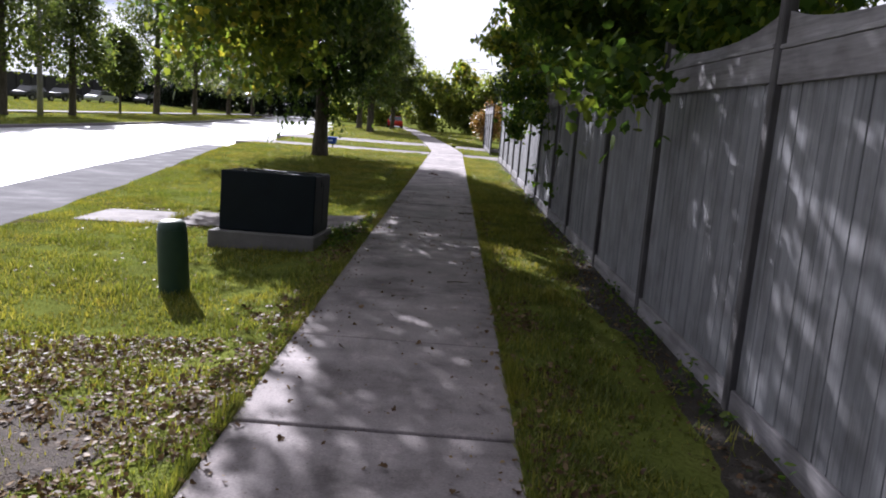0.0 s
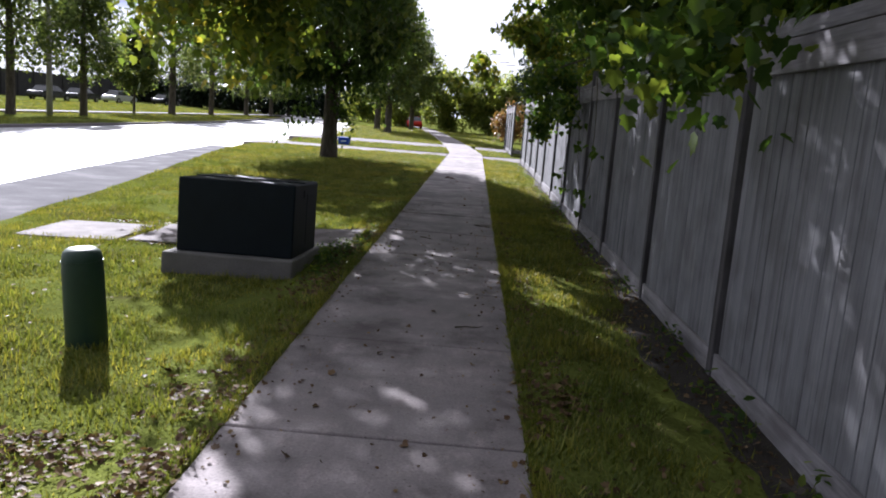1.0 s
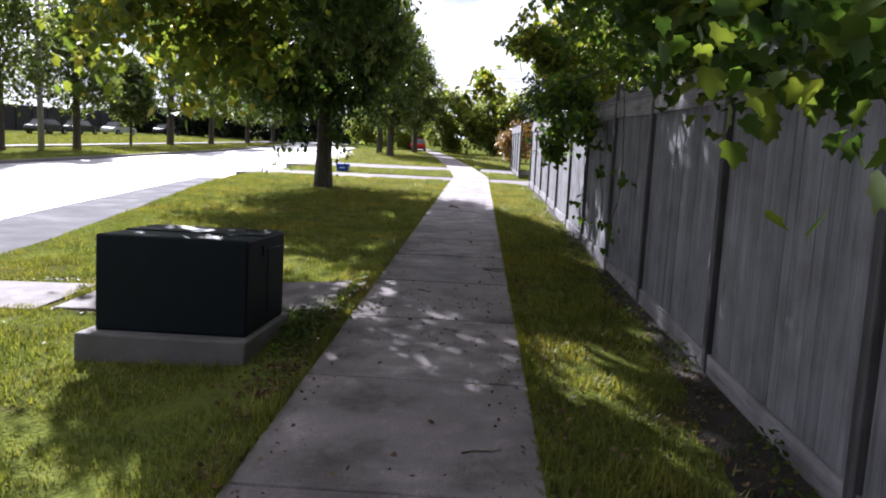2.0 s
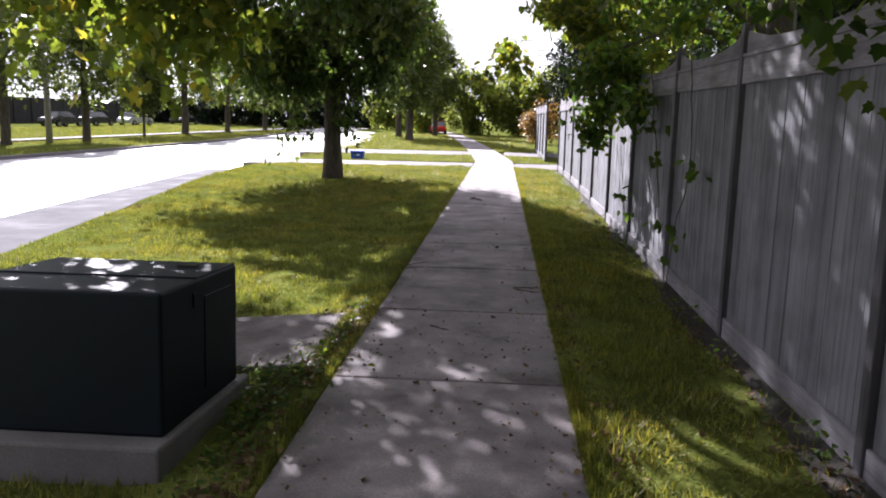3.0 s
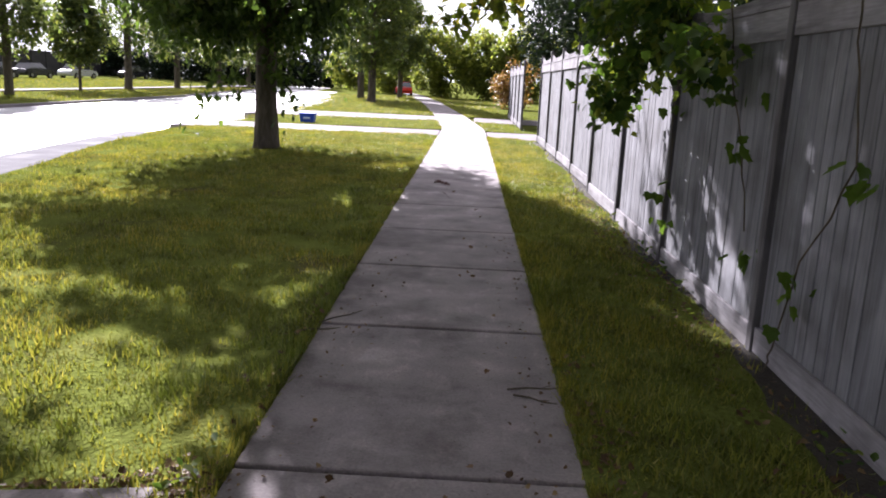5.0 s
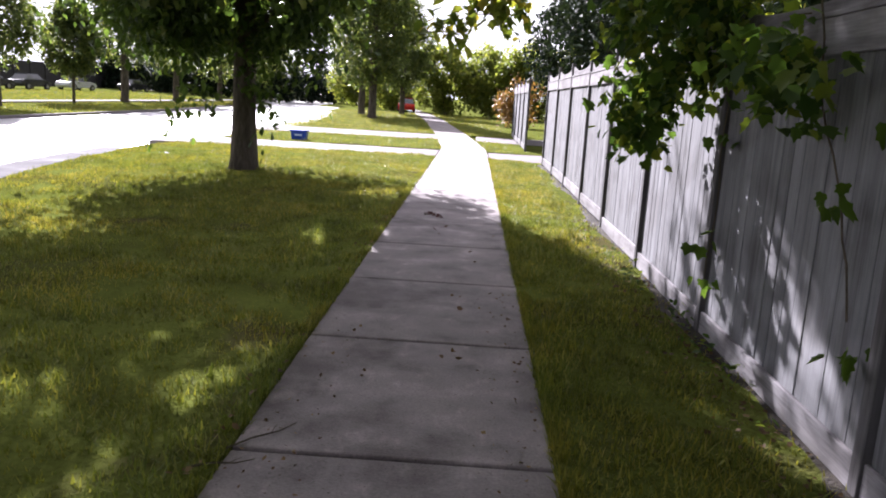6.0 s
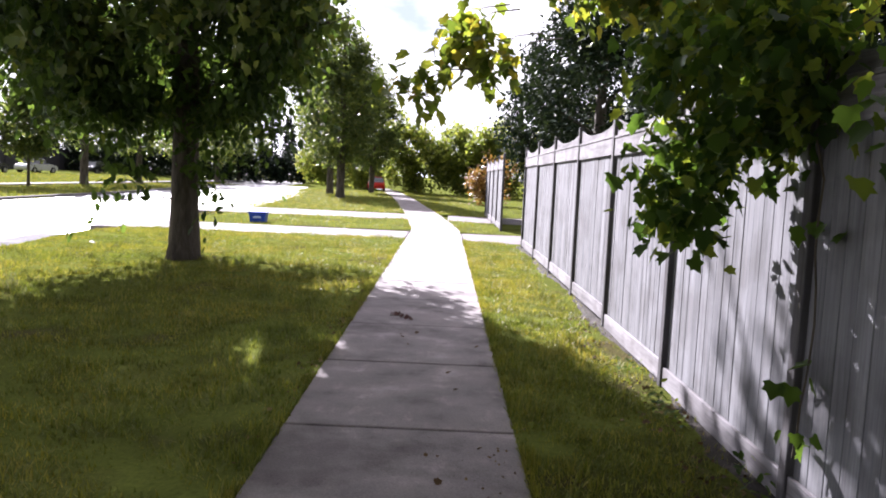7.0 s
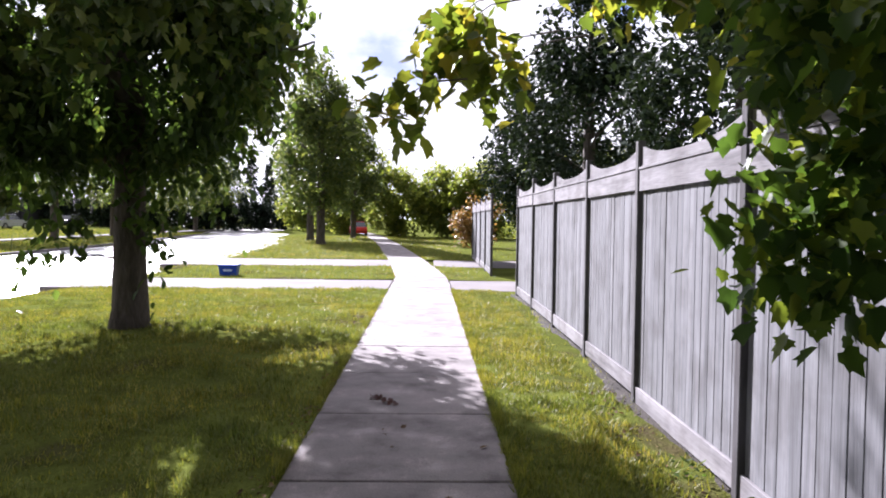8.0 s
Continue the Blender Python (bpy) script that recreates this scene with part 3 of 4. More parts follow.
# ---- utility box, marker post, bin ----
def utility_box():
    t = thing("utility_box", (-1.88, 9.7, 0.09), "dark green metal transformer box on a concrete pad", "utility box")
    t.matrix_world = pose(-1.88, 9.7, 0.09, -3.2, 0, 0)
    pad = box_mesh(-0.67, 0.61, 0.0, 1.32, -0.32, 0.0, 0.018, 2)
    part("pad", pad, M["pad"], t, "grey concrete pad")
    bm = box_mesh(-0.58, 0.57, 0.14, 1.2, 0.0, 0.725, 0.018, 3)
    part("cabinet", bm, M["box_green"], t)
    part("hood", box_mesh(-0.57, 0.56, 0.6, 1.19, 0.722, 0.735, 0.004), M["box_green"], t)
    part("hasp", box_mesh(0.3, 0.42, 0.94, 0.98, 0.733, 0.75, 0.004), M["joint"], t)
    part("lifting_lug", box_mesh(0.566, 0.578, 0.52, 0.56, 0.58, 0.66, 0.004), M["box_green"], t)
    part("side_panel", box_mesh(0.566, 0.5745, 0.68, 1.1, 0.1, 0.62, 0.003), M["box_green"], t)
    return t


utility_box()


def marker_post():
    t = thing("marker_post", (-2.12, 7.45, -0.12), "squat dark green plastic utility marker post in the grass", "marker post")
    bm = bmesh.new()
    prof = [(0.136, -0.1), (0.135, 0.02), (0.132, 0.5), (0.128, 0.59), (0.118, 0.632), (0.09, 0.655), (0.0, 0.662)]
    n = 20
    rings = [[bm.verts.new((r * math.cos(2 * math.pi * k / n) , r * math.sin(2 * math.pi * k / n), z)) for k in range(n)] for r, z in prof[:-1]]
    top = bm.verts.new((0, 0, prof[-1][1]))
    for a, b in zip(rings, rings[1:]):
        for k in range(n):
            bm.faces.new((a[k], a[(k + 1) % n], b[(k + 1) % n], b[k]))
    for k in range(n):
        bm.faces.new((rings[-1][k], rings[-1][(k + 1) % n], top))
    t.matrix_world = pose(-2.12, 7.45, -0.12, 1.0, -2.6, 0)
    part("shell", bm, M["post_green"], t, shade=True)
    bm = bmesh.new()
    tube(bm, [(0, 0, 0.565), (0, 0, 0.575)], [0.1325, 0.1325], 20)
    part("cap_seam", bm, M["post_green"], t)
    return t


marker_post()

bin_thing = thing("recycling_bin", (-5.57, 37.4, -0.04), "blue plastic recycling box at the kerb beside the driveway", "recycling bin")
bm = bmesh.new()
block(bm, -0.27, 0.27, -0.2, 0.2, 0.0, 0.32, 0.02, 2)
for v in bm.verts:
    v.co.x *= 0.86 + 0.14 * v.co.z / 0.32
    v.co.y *= 0.86 + 0.14 * v.co.z / 0.32
part("tub", bm, M["blue"], bin_thing)
part("rim", box_mesh(-0.29, 0.29, -0.22, 0.22, 0.3, 0.335, 0.01), M["blue"], bin_thing)
part("print", box_mesh(-0.12, 0.12, -0.203, -0.196, 0.14, 0.2), M["bar_white"], bin_thing)

# ---- trees ----
# High clumps reaching over the verge are out of view, added to cast dapples.
tree((-4.18, 26.5, 0.05), 9.0, 0.24,
     [(2.2, (-3.2, -0.6, 3.8), 0.4, 0.09), (2.4, (2.8, -0.8, 4.0), 0.4, 0.09), (2.8, (0.5, -3.2, 4.5), 0.4, 0.09), (2.6, (-1.0, 2.8, 5.0), 0.4, 0.08), (3.4, (-2.0, -2.0, 7.0), 0.3, 0.08), (3.6, (2.2, 1.2, 7.2), 0.3, 0.07),
      (3.5, (0.6, -7.5, 5.6), 1.0, 0.11), (1.0, (-0.9, -0.5, 0.95), 0.05, 0.02), (1.1, (0.8, -0.3, 1.15), 0.1, 0.02), (3.2, (-2.0, -11.0, 5.2), 1.2, 0.1)],
     [([((-0.9, -0.2, 4.6), (3.0, 3.4, 2.0), 17000), ((-2.4, -0.6, 4.0), (2.1, 1.9, 1.2), 3800), ((1.0, -0.4, 4.5), (1.4, 1.8, 1.1), 4200), ((-1.0, 0.2, 7.0), (2.2, 2.9, 2.0), 7500), ((0.9, -4.6, 5.2), (1.5, 2.8, 1.4), 8500), ((-0.5, -2.6, 6.6), (1.3, 2.2, 1.4), 5000), ((-1.8, -7.2, 4.9), (1.1, 1.3, 0.5), 2300, -9), ((-1.3, -8.2, 4.2), (0.7, 0.8, 0.35), 1000, -9), ((-1.9, 2.8, 3.8), (1.8, 1.5, 0.95), 4600), ((0.2, 2.8, 3.8), (1.3, 1.4, 0.8), 2800), ((0.0, -0.7, 3.1), (1.6, 1.1, 0.8), 3600), ((-0.5, -1.2, 2.75), (0.8, 0.5, 0.4), 600),
        ((-1.9, -0.4, 3.0), (0.9, 0.8, 0.4), 800), ((1.2, -0.2, 3.3), (0.6, 0.7, 0.3), 450), ((-0.6, -0.4, 1.5), (0.55, 0.3, 0.15), 110), ((0.35, -0.3, 1.55), (0.3, 0.25, 0.15), 80)], 0.165, OVAL, M["leaf_left"]),
      ([((0.3, -3.0, 4.4), (1.4, 0.7, 0.8), 1300), ((1.5, -1.9, 4.9), (0.9, 0.8, 0.8), 1000), ((-2.2, -2.6, 4.9), (1.1, 0.7, 0.8), 900), ((1.8, -0.8, 4.2), (0.5, 0.6, 0.5), 420), ((-0.7, -1.7, 3.6), (0.9, 0.4, 0.4), 420)], 0.16, MAPLE, M["leaf_light"]),
      ([((0.7, -12.8, 5.0), (1.3, 3.8, 0.7), 5600), ((1.2, -12.2, 4.0), (1.3, 1.7, 0.9), 1700), ((0.9, -12.8, 3.2), (1.2, 1.2, 0.7), 1300), ((1.0, -12.6, 2.7), (1.3, 1.0, 0.3), 650), ((1.2, -12.2, 2.4), (0.7, 0.6, 0.15), 80), ((0.6, -8.0, 5.6), (1.0, 2.2, 0.7), 700), ((-0.7, -10.2, 4.9), (1.0, 1.0, 0.4), 480, -9), ((0.3, -7.6, 5.0), (0.9, 1.1, 0.4), 900, -9)], 0.13, MAPLE, M["leaf_yellow"])],
     "spreading maple with dark trunk and yellowing low branches", 11, twig_count=90, per_twig=16, spread=0.13, spray=0.7, droop=0.85, full=-0.65)

# Overhead clumps left of the fence are unseen, added to shade path and fence.
tree((4.2, 9.4, -0.1), 8.0, 0.2,
     [(2.4, (-2.2, -1.6, 2.9), 0.5, 0.07), (2.6, (-4.6, 0.9, 5.0), 0.6, 0.09), (3, (1.5, 1.0, 5.0), 0.4, 0.07)],
     [([((-1.6, -0.2, 4.8), (2.6, 3.8, 1.3), 14000), ((-5.6, 1.5, 5.4), (2.3, 5.2, 0.9), 14000), ((-1.6, -2.2, 3.3), (1.1, 1.6, 0.7), 3000), ((-2.45, -2.25, 2.3), (0.42, 0.75, 0.3), 480), ((-1.7, -0.4, 3.05), (1.0, 2.0, 0.6), 5200), ((-1.9, -4.2, 4.2), (1.6, 2.0, 0.7), 5000), ((-2.6, 0.4, 3.3), (0.7, 1.8, 0.5), 2600), ((-2.2, 0.1, 2.6), (0.45, 1.1, 0.3), 800)], 0.1, MAPLE, M["leaf_right"])],
     "leafy maple leaning over the fence from behind", 21, "trees behind the fence", spread=0.12, spray=0.25, droop=0.8, full=-1.5)
# Clumps of fullness -9 above the path are out of view, added as shade.
tree((4.0, 17.4, -0.1), 8.5, 0.22,
     [(2.3, (-2.2, -0.6, 2.7), 0.5, 0.07), (2.6, (-2.5, 2.4, 3.7), 0.4, 0.06), (2.8, (-4.6, -1.0, 5.0), 0.4, 0.09), (3.2, (1.5, 1.0, 5.0), 0.4, 0.07)],
     [([((-1.0, -1.6, 5.2), (2.6, 2.8, 1.5), 5500), ((-4.9, -0.5, 5.6), (2.0, 3.6, 0.9), 17000, -9), ((-5.2, 3.7, 5.8), (1.4, 2.4, 0.6), 7000, -9), ((-1.5, -1.2, 3.5), (1.1, 1.9, 0.8), 1500), ((-2.1, 0.5, 2.4), (0.5, 0.9, 0.5), 1150), ((-2.3, 0.75, 1.78), (0.22, 0.4, 0.35), 420), ((-2.1, -1.7, 2.3), (0.3, 0.7, 0.4), 380)], 0.1, MAPLE, M["leaf_right"]),
      ([((-2.6, 2.6, 3.4), (0.6, 0.8, 0.7), 900), ((-2.0, 2.4, 4.0), (1.0, 1.1, 0.9), 900), ((-2.35, 2.2, 2.9), (0.5, 0.6, 0.5), 1300), ((-1.5, 2.0, 3.2), (0.8, 0.7, 0.8), 800), ((-3.0, 2.9, 3.4), (0.7, 0.8, 0.4), 320), ((-3.4, 2.6, 2.9), (0.4, 0.5, 0.3), 260), ((-4.0, 2.6, 2.5), (0.25, 0.25, 0.12), 60)], 0.115, MAPLE, M["leaf_yellow"])],
     "leafy maple with branches hanging over the fence", 31, "trees behind the fence", spread=0.12, spray=0.12, droop=0.85, full=-1.5)

# far verge trees
for i, (x, y, h, r, cr, cz) in enumerate(((-26.4, 46.0, 10.5, 0.26, 3.5, 6.0), (-25.5, 52.5, 9.5, 0.24, 2.9, 5.4), (-27.3, 64, 6.0, 0.1, 1.9, 3.9), (-27.4, 72, 13.0, 0.3, 4.0, 7.2), (-27.6, 83, 11.0, 0.27, 4.2, 6.0), (-27.8, 96, 10.5, 0.27, 4.2, 5.6), (-28, 108, 10.5, 0.27, 4.2, 5.6), (-28, 118, 10, 0.27, 4.2, 5.0))):
    tree((x, y, -0.2), h, r, [(h * 0.4, (cr * 0.6, -0.4, cz), 0.3, r * 0.4), (h * 0.42, (-cr * 0.6, 0.3, cz + 0.5), 0.3, r * 0.4)],
         [([((0, 0, cz), (cr, cr, h * 0.33), 5500), ((0, 0, cz + h * 0.25), (cr * 0.6, cr * 0.6, h * 0.28), 3600)], 0.28, DIAMOND, M["leaf_far"])],
         "slender verge tree with a bare lower trunk", 40 + i, "trees on the far verge", 8, 20)
# trees on the grass beyond the side road
for i, (x, y, h, r, cr, cz) in enumerate(((-6.7, 64, 11.5, 0.3, 2.7, 6.3), (-8.6, 72, 10.5, 0.28, 2.8, 6.0), (-6.2, 80, 10.0, 0.25, 2.6, 5.6))):
    tree((x, y, -0.05), h, r, [(h * 0.35, (cr * 0.6, -0.4, cz), 0.3, r * 0.4), (h * 0.38, (-cr * 0.6, 0.3, cz + 0.5), 0.3, r * 0.4)],
         [([((0, 0, cz), (cr, cr, h * 0.36), 11000), ((0, 0, cz + h * 0.25), (cr * 0.6, cr * 0.6, h * 0.26), 3200)], 0.26, DIAMOND, M["leaf_far"])],
         "tall green tree on the grass beyond the side road", 60 + i, "trees beyond the side road", 8, 20)
# big dark trees behind the fences
for i, (x, y, h, cr) in enumerate(((6.6, 46, 12, 3.6), (9.5, 38, 12, 3.8), (6.0, 55, 10, 3.2), (8.5, 28, 9.5, 3.2))):
    tree((x, y, -0.1), h, 0.28, [(h * 0.3, (-cr * 0.7, -0.4, h * 0.4), 0.2, 0.1), (h * 0.4, (cr * 0.6, 0.3, h * 0.55), 0.3, 0.1)],
         [([((0, 0, h * 0.45), (cr, cr, h * 0.34), 9000), ((0, 0, h * 0.75), (cr * 0.6, cr * 0.6, h * 0.26), 4000)], 0.26, DIAMOND, M["leaf_spruce"])],
         "dark shady evergreen behind the fence", 70 + i, "dark trees behind the fence", 8, 20)


def bush(at, radii, count, material, label, seed, size=0.3, group=""):
    rng = np.random.default_rng(seed)
    t = thing("bush", at, label, "bush", group)
    blobs = [((0, 0, radii[2] * 0.5), (radii[0], radii[1], radii[2] * 0.52), count)]
    for k in range(4):
        blobs.append(((rng.uniform(-0.6, 0.6) * radii[0], rng.uniform(-0.5, 0.5) * radii[1], radii[2] * rng.uniform(0.4, 0.85)), tuple(q * 0.45 for q in radii), count // 5))
    pts = crown_points(rng, blobs)
    pts = pts[pts[:, 2] > 0.02]
    part_mesh("foliage", leaves_mesh("foliage", pts, rng.uniform(0.7, 1.3, len(pts)) * size, DIAMOND, rng), material, t)
    bm = bmesh.new()
    for k in range(6):
        a = 2 * math.pi * k / 6
        tube(bm, [(0.1 * math.cos(a), 0.1 * math.sin(a), -0.05), (radii[0] * 0.4 * math.cos(a), radii[1] * 0.4 * math.sin(a), radii[2] * 0.6)], [0.04, 0.015], 5)
    part("stems", bm, M["twig"], t)
    return t


for i, (x, y, rx, ry, h) in enumerate(((-2.6, 88, 3.6, 3, 6.5), (1.8, 86, 3.4, 3, 5.6), (6.0, 84, 4.0, 3, 6.0), (-8.5, 96, 4.0, 3, 6.0), (11, 82, 4, 3, 7), (-13.5, 108, 5, 3, 5.5), (17, 84, 5, 3, 8))):
    bush((x, y, -0.05), (rx, ry, h), 5500, M["leaf_bush"], "tall rounded green shrub at the end of the lawn", 90 + i, 0.34, "shrubs at the end of the lawn")
for i in range(15):
    x, y = -52 + i * 2.9, 112 + (i * 5 % 4) * 1.5 + 8 * smooth(-40, -14, -52 + i * 2.9)
    bush((x, y, -0.1), (2.6, 2.0, 4.2 + (i * 3 % 5) * 0.35), 1300, M["leaf_spruce"], "dark clipped hedge shrub at the bend of the road", 130 + i, 0.4, "hedge at the bend")
bush((3.0, 62, 0), (1.5, 1.2, 2.6), 1200, M["leaf_rust"], "russet brown shrub beside the lawn", 110, 0.22)
for i in range(16):
    x, y = -16 - i * 2.3 + (i % 3) * 1.2, 128 + (i * 7 % 5) * 2.0 - i * 0.7
    h = 7 + (i * 37 % 11) * 0.5
    rng = np.random.default_rng(200 + i)
    t = thing("conifer", (x, y, -0.1), "dark distant spruce with a pointed top", "tree", "distant spruces")
    bm = bmesh.new()
    tube(bm, [(0, 0, -0.1), (0, 0, h)], [0.2, 0.03], 6)
    part("trunk", bm, M["bark"], t)
    z = rng.uniform(0.0, 1, 900) ** 1.3 * h
    a = rng.uniform(0, 2 * np.pi, 900)
    rr = (1 - z / h) * 1.9 * rng.uniform(0.4, 1.0, 900) + 0.05
    part_mesh("crown", leaves_mesh("crown", np.stack([rr * np.cos(a), rr * np.sin(a), z + 0.3], 1), rng.uniform(0.4, 0.8, 900), DIAMOND, rng, 0.4, 0.3), M["leaf_spruce"], t)


# ---- far fence, pole and parked cars ----
ff = thing("far_fence", (-49, 30, 0.1), "long dark stained timber fence beyond the far verge", "fence")
for i in range(44):
    part("panel", box_mesh(-0.03, 0.03, i * 3.0 + 0.06, i * 3.0 + 2.94, 0.1, 2.9, 0.01), M["fence_dark"], ff)
    part("post", box_mesh(-0.02, 0.1, i * 3.0 - 0.06, i * 3.0 + 0.06, 0.0, 3.0, 0.01), M["fence_dark"], ff)

pole = thing("utility_pole", (-25.9, 49.2, -0.2), "plain grey wooden utility pole on the verge", "pole")
bm = bmesh.new()
tube(bm, [(0, 0, -0.1), (0, 0, 4), (0, 0, 9)], [0.19, 0.16, 0.12], 12)
part("shaft", bm, M["pole"], pole, shade=True)
part("crossarm", box_mesh(-1.0, 1.0, -0.06, 0.06, 8.3, 8.45, 0.01), M["pole"], pole)


def car(at, paint, label, turn, seed=0):
    t = thing("car", at, label, "car", "parked cars", turn=turn)
    bm = bmesh.new()
    prof = [(-2.15, 0.3), (-2.2, 0.6), (-2.05, 0.85), (-1.2, 0.95), (1.1, 0.95), (2.0, 0.8), (2.18, 0.6), (2.12, 0.3)]
    left = [bm.verts.new((x, -0.85, z)) for x, z in prof]
    right = [bm.verts.new((x, 0.85, z)) for x, z in prof]
    bm.faces.new(left), bm.faces.new(list(reversed(right)))
    for k in range(len(prof)):
        q = (k + 1) % len(prof)
        bm.faces.new((left[k], right[k], right[q], left[q]))
    bmesh.ops.recalc_face_normals(bm, faces=bm.faces)
    bmesh.ops.bevel(bm, geom=list(bm.edges), offset=0.05, segments=2, affect="EDGES")
    body = part("body", bm, paint, t, shade=False)
    bm = bmesh.new()
    lo = [bm.verts.new(p) for p in ((-1.5, -0.78, 0.93), (1.0, -0.78, 0.93), (1.0, 0.78, 0.93), (-1.5, 0.78, 0.93))]
    hi = [bm.verts.new(p) for p in ((-1.05, -0.62, 1.42), (0.35, -0.62, 1.42), (0.35, 0.62, 1.42), (-1.05, 0.62, 1.42))]
    for k in range(4):
        q = (k + 1) % 4
        bm.faces.new((lo[k], lo[q], hi[q], hi[k]))
    bm.faces.new(hi)
    part("glasshouse", bm, M["car_glass"], t)
    part("roof", box_mesh(-1.08, 0.38, -0.64, 0.64, 1.41, 1.46, 0.02), paint, t)
    for x in (-1.35, 1.35):
        for y in (-0.8, 0.8):
            bm = bmesh.new()
            tube(bm, [(x, y - 0.1, 0.32), (x, y + 0.1, 0.32)], [0.32, 0.32], 16)
            wheel = part("wheel", bm, M["tyre"], t)
            bm = bmesh.new()
            tube(bm, [(x, y - 0.11, 0.32), (x, y + 0.11, 0.32)], [0.18, 0.18], 12)
            part("rim", bm, M["steel"], wheel)
    return t


car((-41, 76, 0.18), M["car_dark"], "dark parked car by the far fence", 80)
car((-41.5, 83, 0.18), M["car_dark"], "dark parked car by the far fence", 85)
car((-41.2, 91, 0.18), M["car_silver"], "silver parked car by the far fence", 80)
car((-41.4, 105, 0.18), M["car_dark"], "dark parked car by the far fence", 80)
car((-6.9, 92, -0.1), M["red"], "red parked car beyond the trees", 96)


# ---- small plants and litter ----
def grass(name, x0, x1, y0, y1, count, size, seed, label):
    rng = np.random.default_rng(seed)
    p = np.stack([rng.uniform(x0, x1, count), rng.uniform(y0, y1, count)], 1)
    keep = []
    for x, y in p:
        near = along_line(ROAD_NEAR, y)
        if along_line(ROAD_FAR, y) - 0.25 < x < near + 0.1 or abs(x - walk_x(y)) < 0.735 or -29.3 < x < -27.6:
            continue
        if any(a - 0.02 < y < b + 0.02 for a, b in DRIVES):
            continue
        if (-4.88 < x < -3.82 or -3.55 < x < -2.3 or -2.14 < x < -1.04) and 11.36 < y < 12.46:
            continue
        if -2.56 < x < -1.26 and 9.69 < y < 11.03:
            continue
        clump = noise.noise(Vector((x * 1.7, y * 1.7, 3.1))) + 0.5 * noise.noise(Vector((x * 5.0, y * 5.0, 7.7)))
        # Thin grass close by bares the dark strip, which deepens the verge's shade.
        bare = (0.55 + 0.5 * noise.noise(Vector((x * 1.3, y * 1.3, 9.0)))) * smooth(6.0, 4.4, y) * smooth(-4.2, -3.0, x) if x < 0 else 0.9 * smooth(1.75, 2.0, x + 0.3 * smooth(13, 8, y))
        bare = max(bare, 0.85 * smooth(0.4, 0.2, abs(x + 1.05)) * smooth(8.4, 9.0, y) * smooth(11.6, 11.0, y))
        if rng.random() < bare or clump < -0.45 + 0.5 * (rng.random() - 0.5):
            continue
        keep.append((x, y, (lawn_z(x, y) if x > near - 1 else ground_z(x, y)) - 0.01, max(0.5, 1.0 + 1.0 * clump)))
    c = np.array(keep)
    tall = c[:, 3]
    c = c[:, :3]
    n = len(c)
    s = rng.uniform(0.5, 1.3, n) * size * tall
    yaw = rng.uniform(0, 2 * np.pi, n)
    lean = rng.uniform(0.15, 1.15, n)
    wdt = 0.0045 + 0.004 * rng.random(n)
    wdt *= max(1.0, size / 0.06)
    side = np.stack([-np.sin(yaw), np.cos(yaw), np.zeros(n)], 1) * wdt[:, None]
    tip = np.stack([np.cos(yaw) * np.sin(lean) * s, np.sin(yaw) * np.sin(lean) * s, np.cos(lean) * s], 1)
    v = np.stack([c - side, c + side, c + tip], 1).reshape(-1, 3)
    me = bpy.data.meshes.new(name)
    me.vertices.add(len(v))
    me.vertices.foreach_set("co", v.ravel())
    me.loops.add(3 * n)
    me.loops.foreach_set("vertex_index", np.arange(3 * n, dtype=np.int32))
    me.polygons.add(n)
    me.polygons.foreach_set("loop_start", np.arange(0, 3 * n, 3, dtype=np.int32))
    me.polygons.foreach_set("loop_total", np.full(n, 3, dtype=np.int32))
    me.update(calc_edges=True)
    ob = part_mesh(name, me, M["grass"])
    return tagged(ob, label, "grass", kind="stuff")


grass("lawn_grass", -6.6, -0.7, 1.5, 14, 170000, 0.058, 1, "uneven mown grass of the verge")
grass("lawn_grass", -8.5, -0.7, 14, 33.4, 190000, 0.065, 2, "uneven mown grass of the verge")
grass("verge_grass", 0.72, 2.2, 1.5, 33.4, 110000, 0.065, 3, "grass strip between the footpath and the fence")
grass("verge_grass", -9.0, 2.2, 33, 52, 30000, 0.08, 4, "grass of the strip between the driveways")


grass("verge_grass", -12.0, 8.0, 46.8, 86, 45000, 0.12, 5, "bright grass beyond the side road")
grass("verge_grass", -40, -19.4, 24, 100, 60000, 0.16, 6, "bright grass of the far verge")


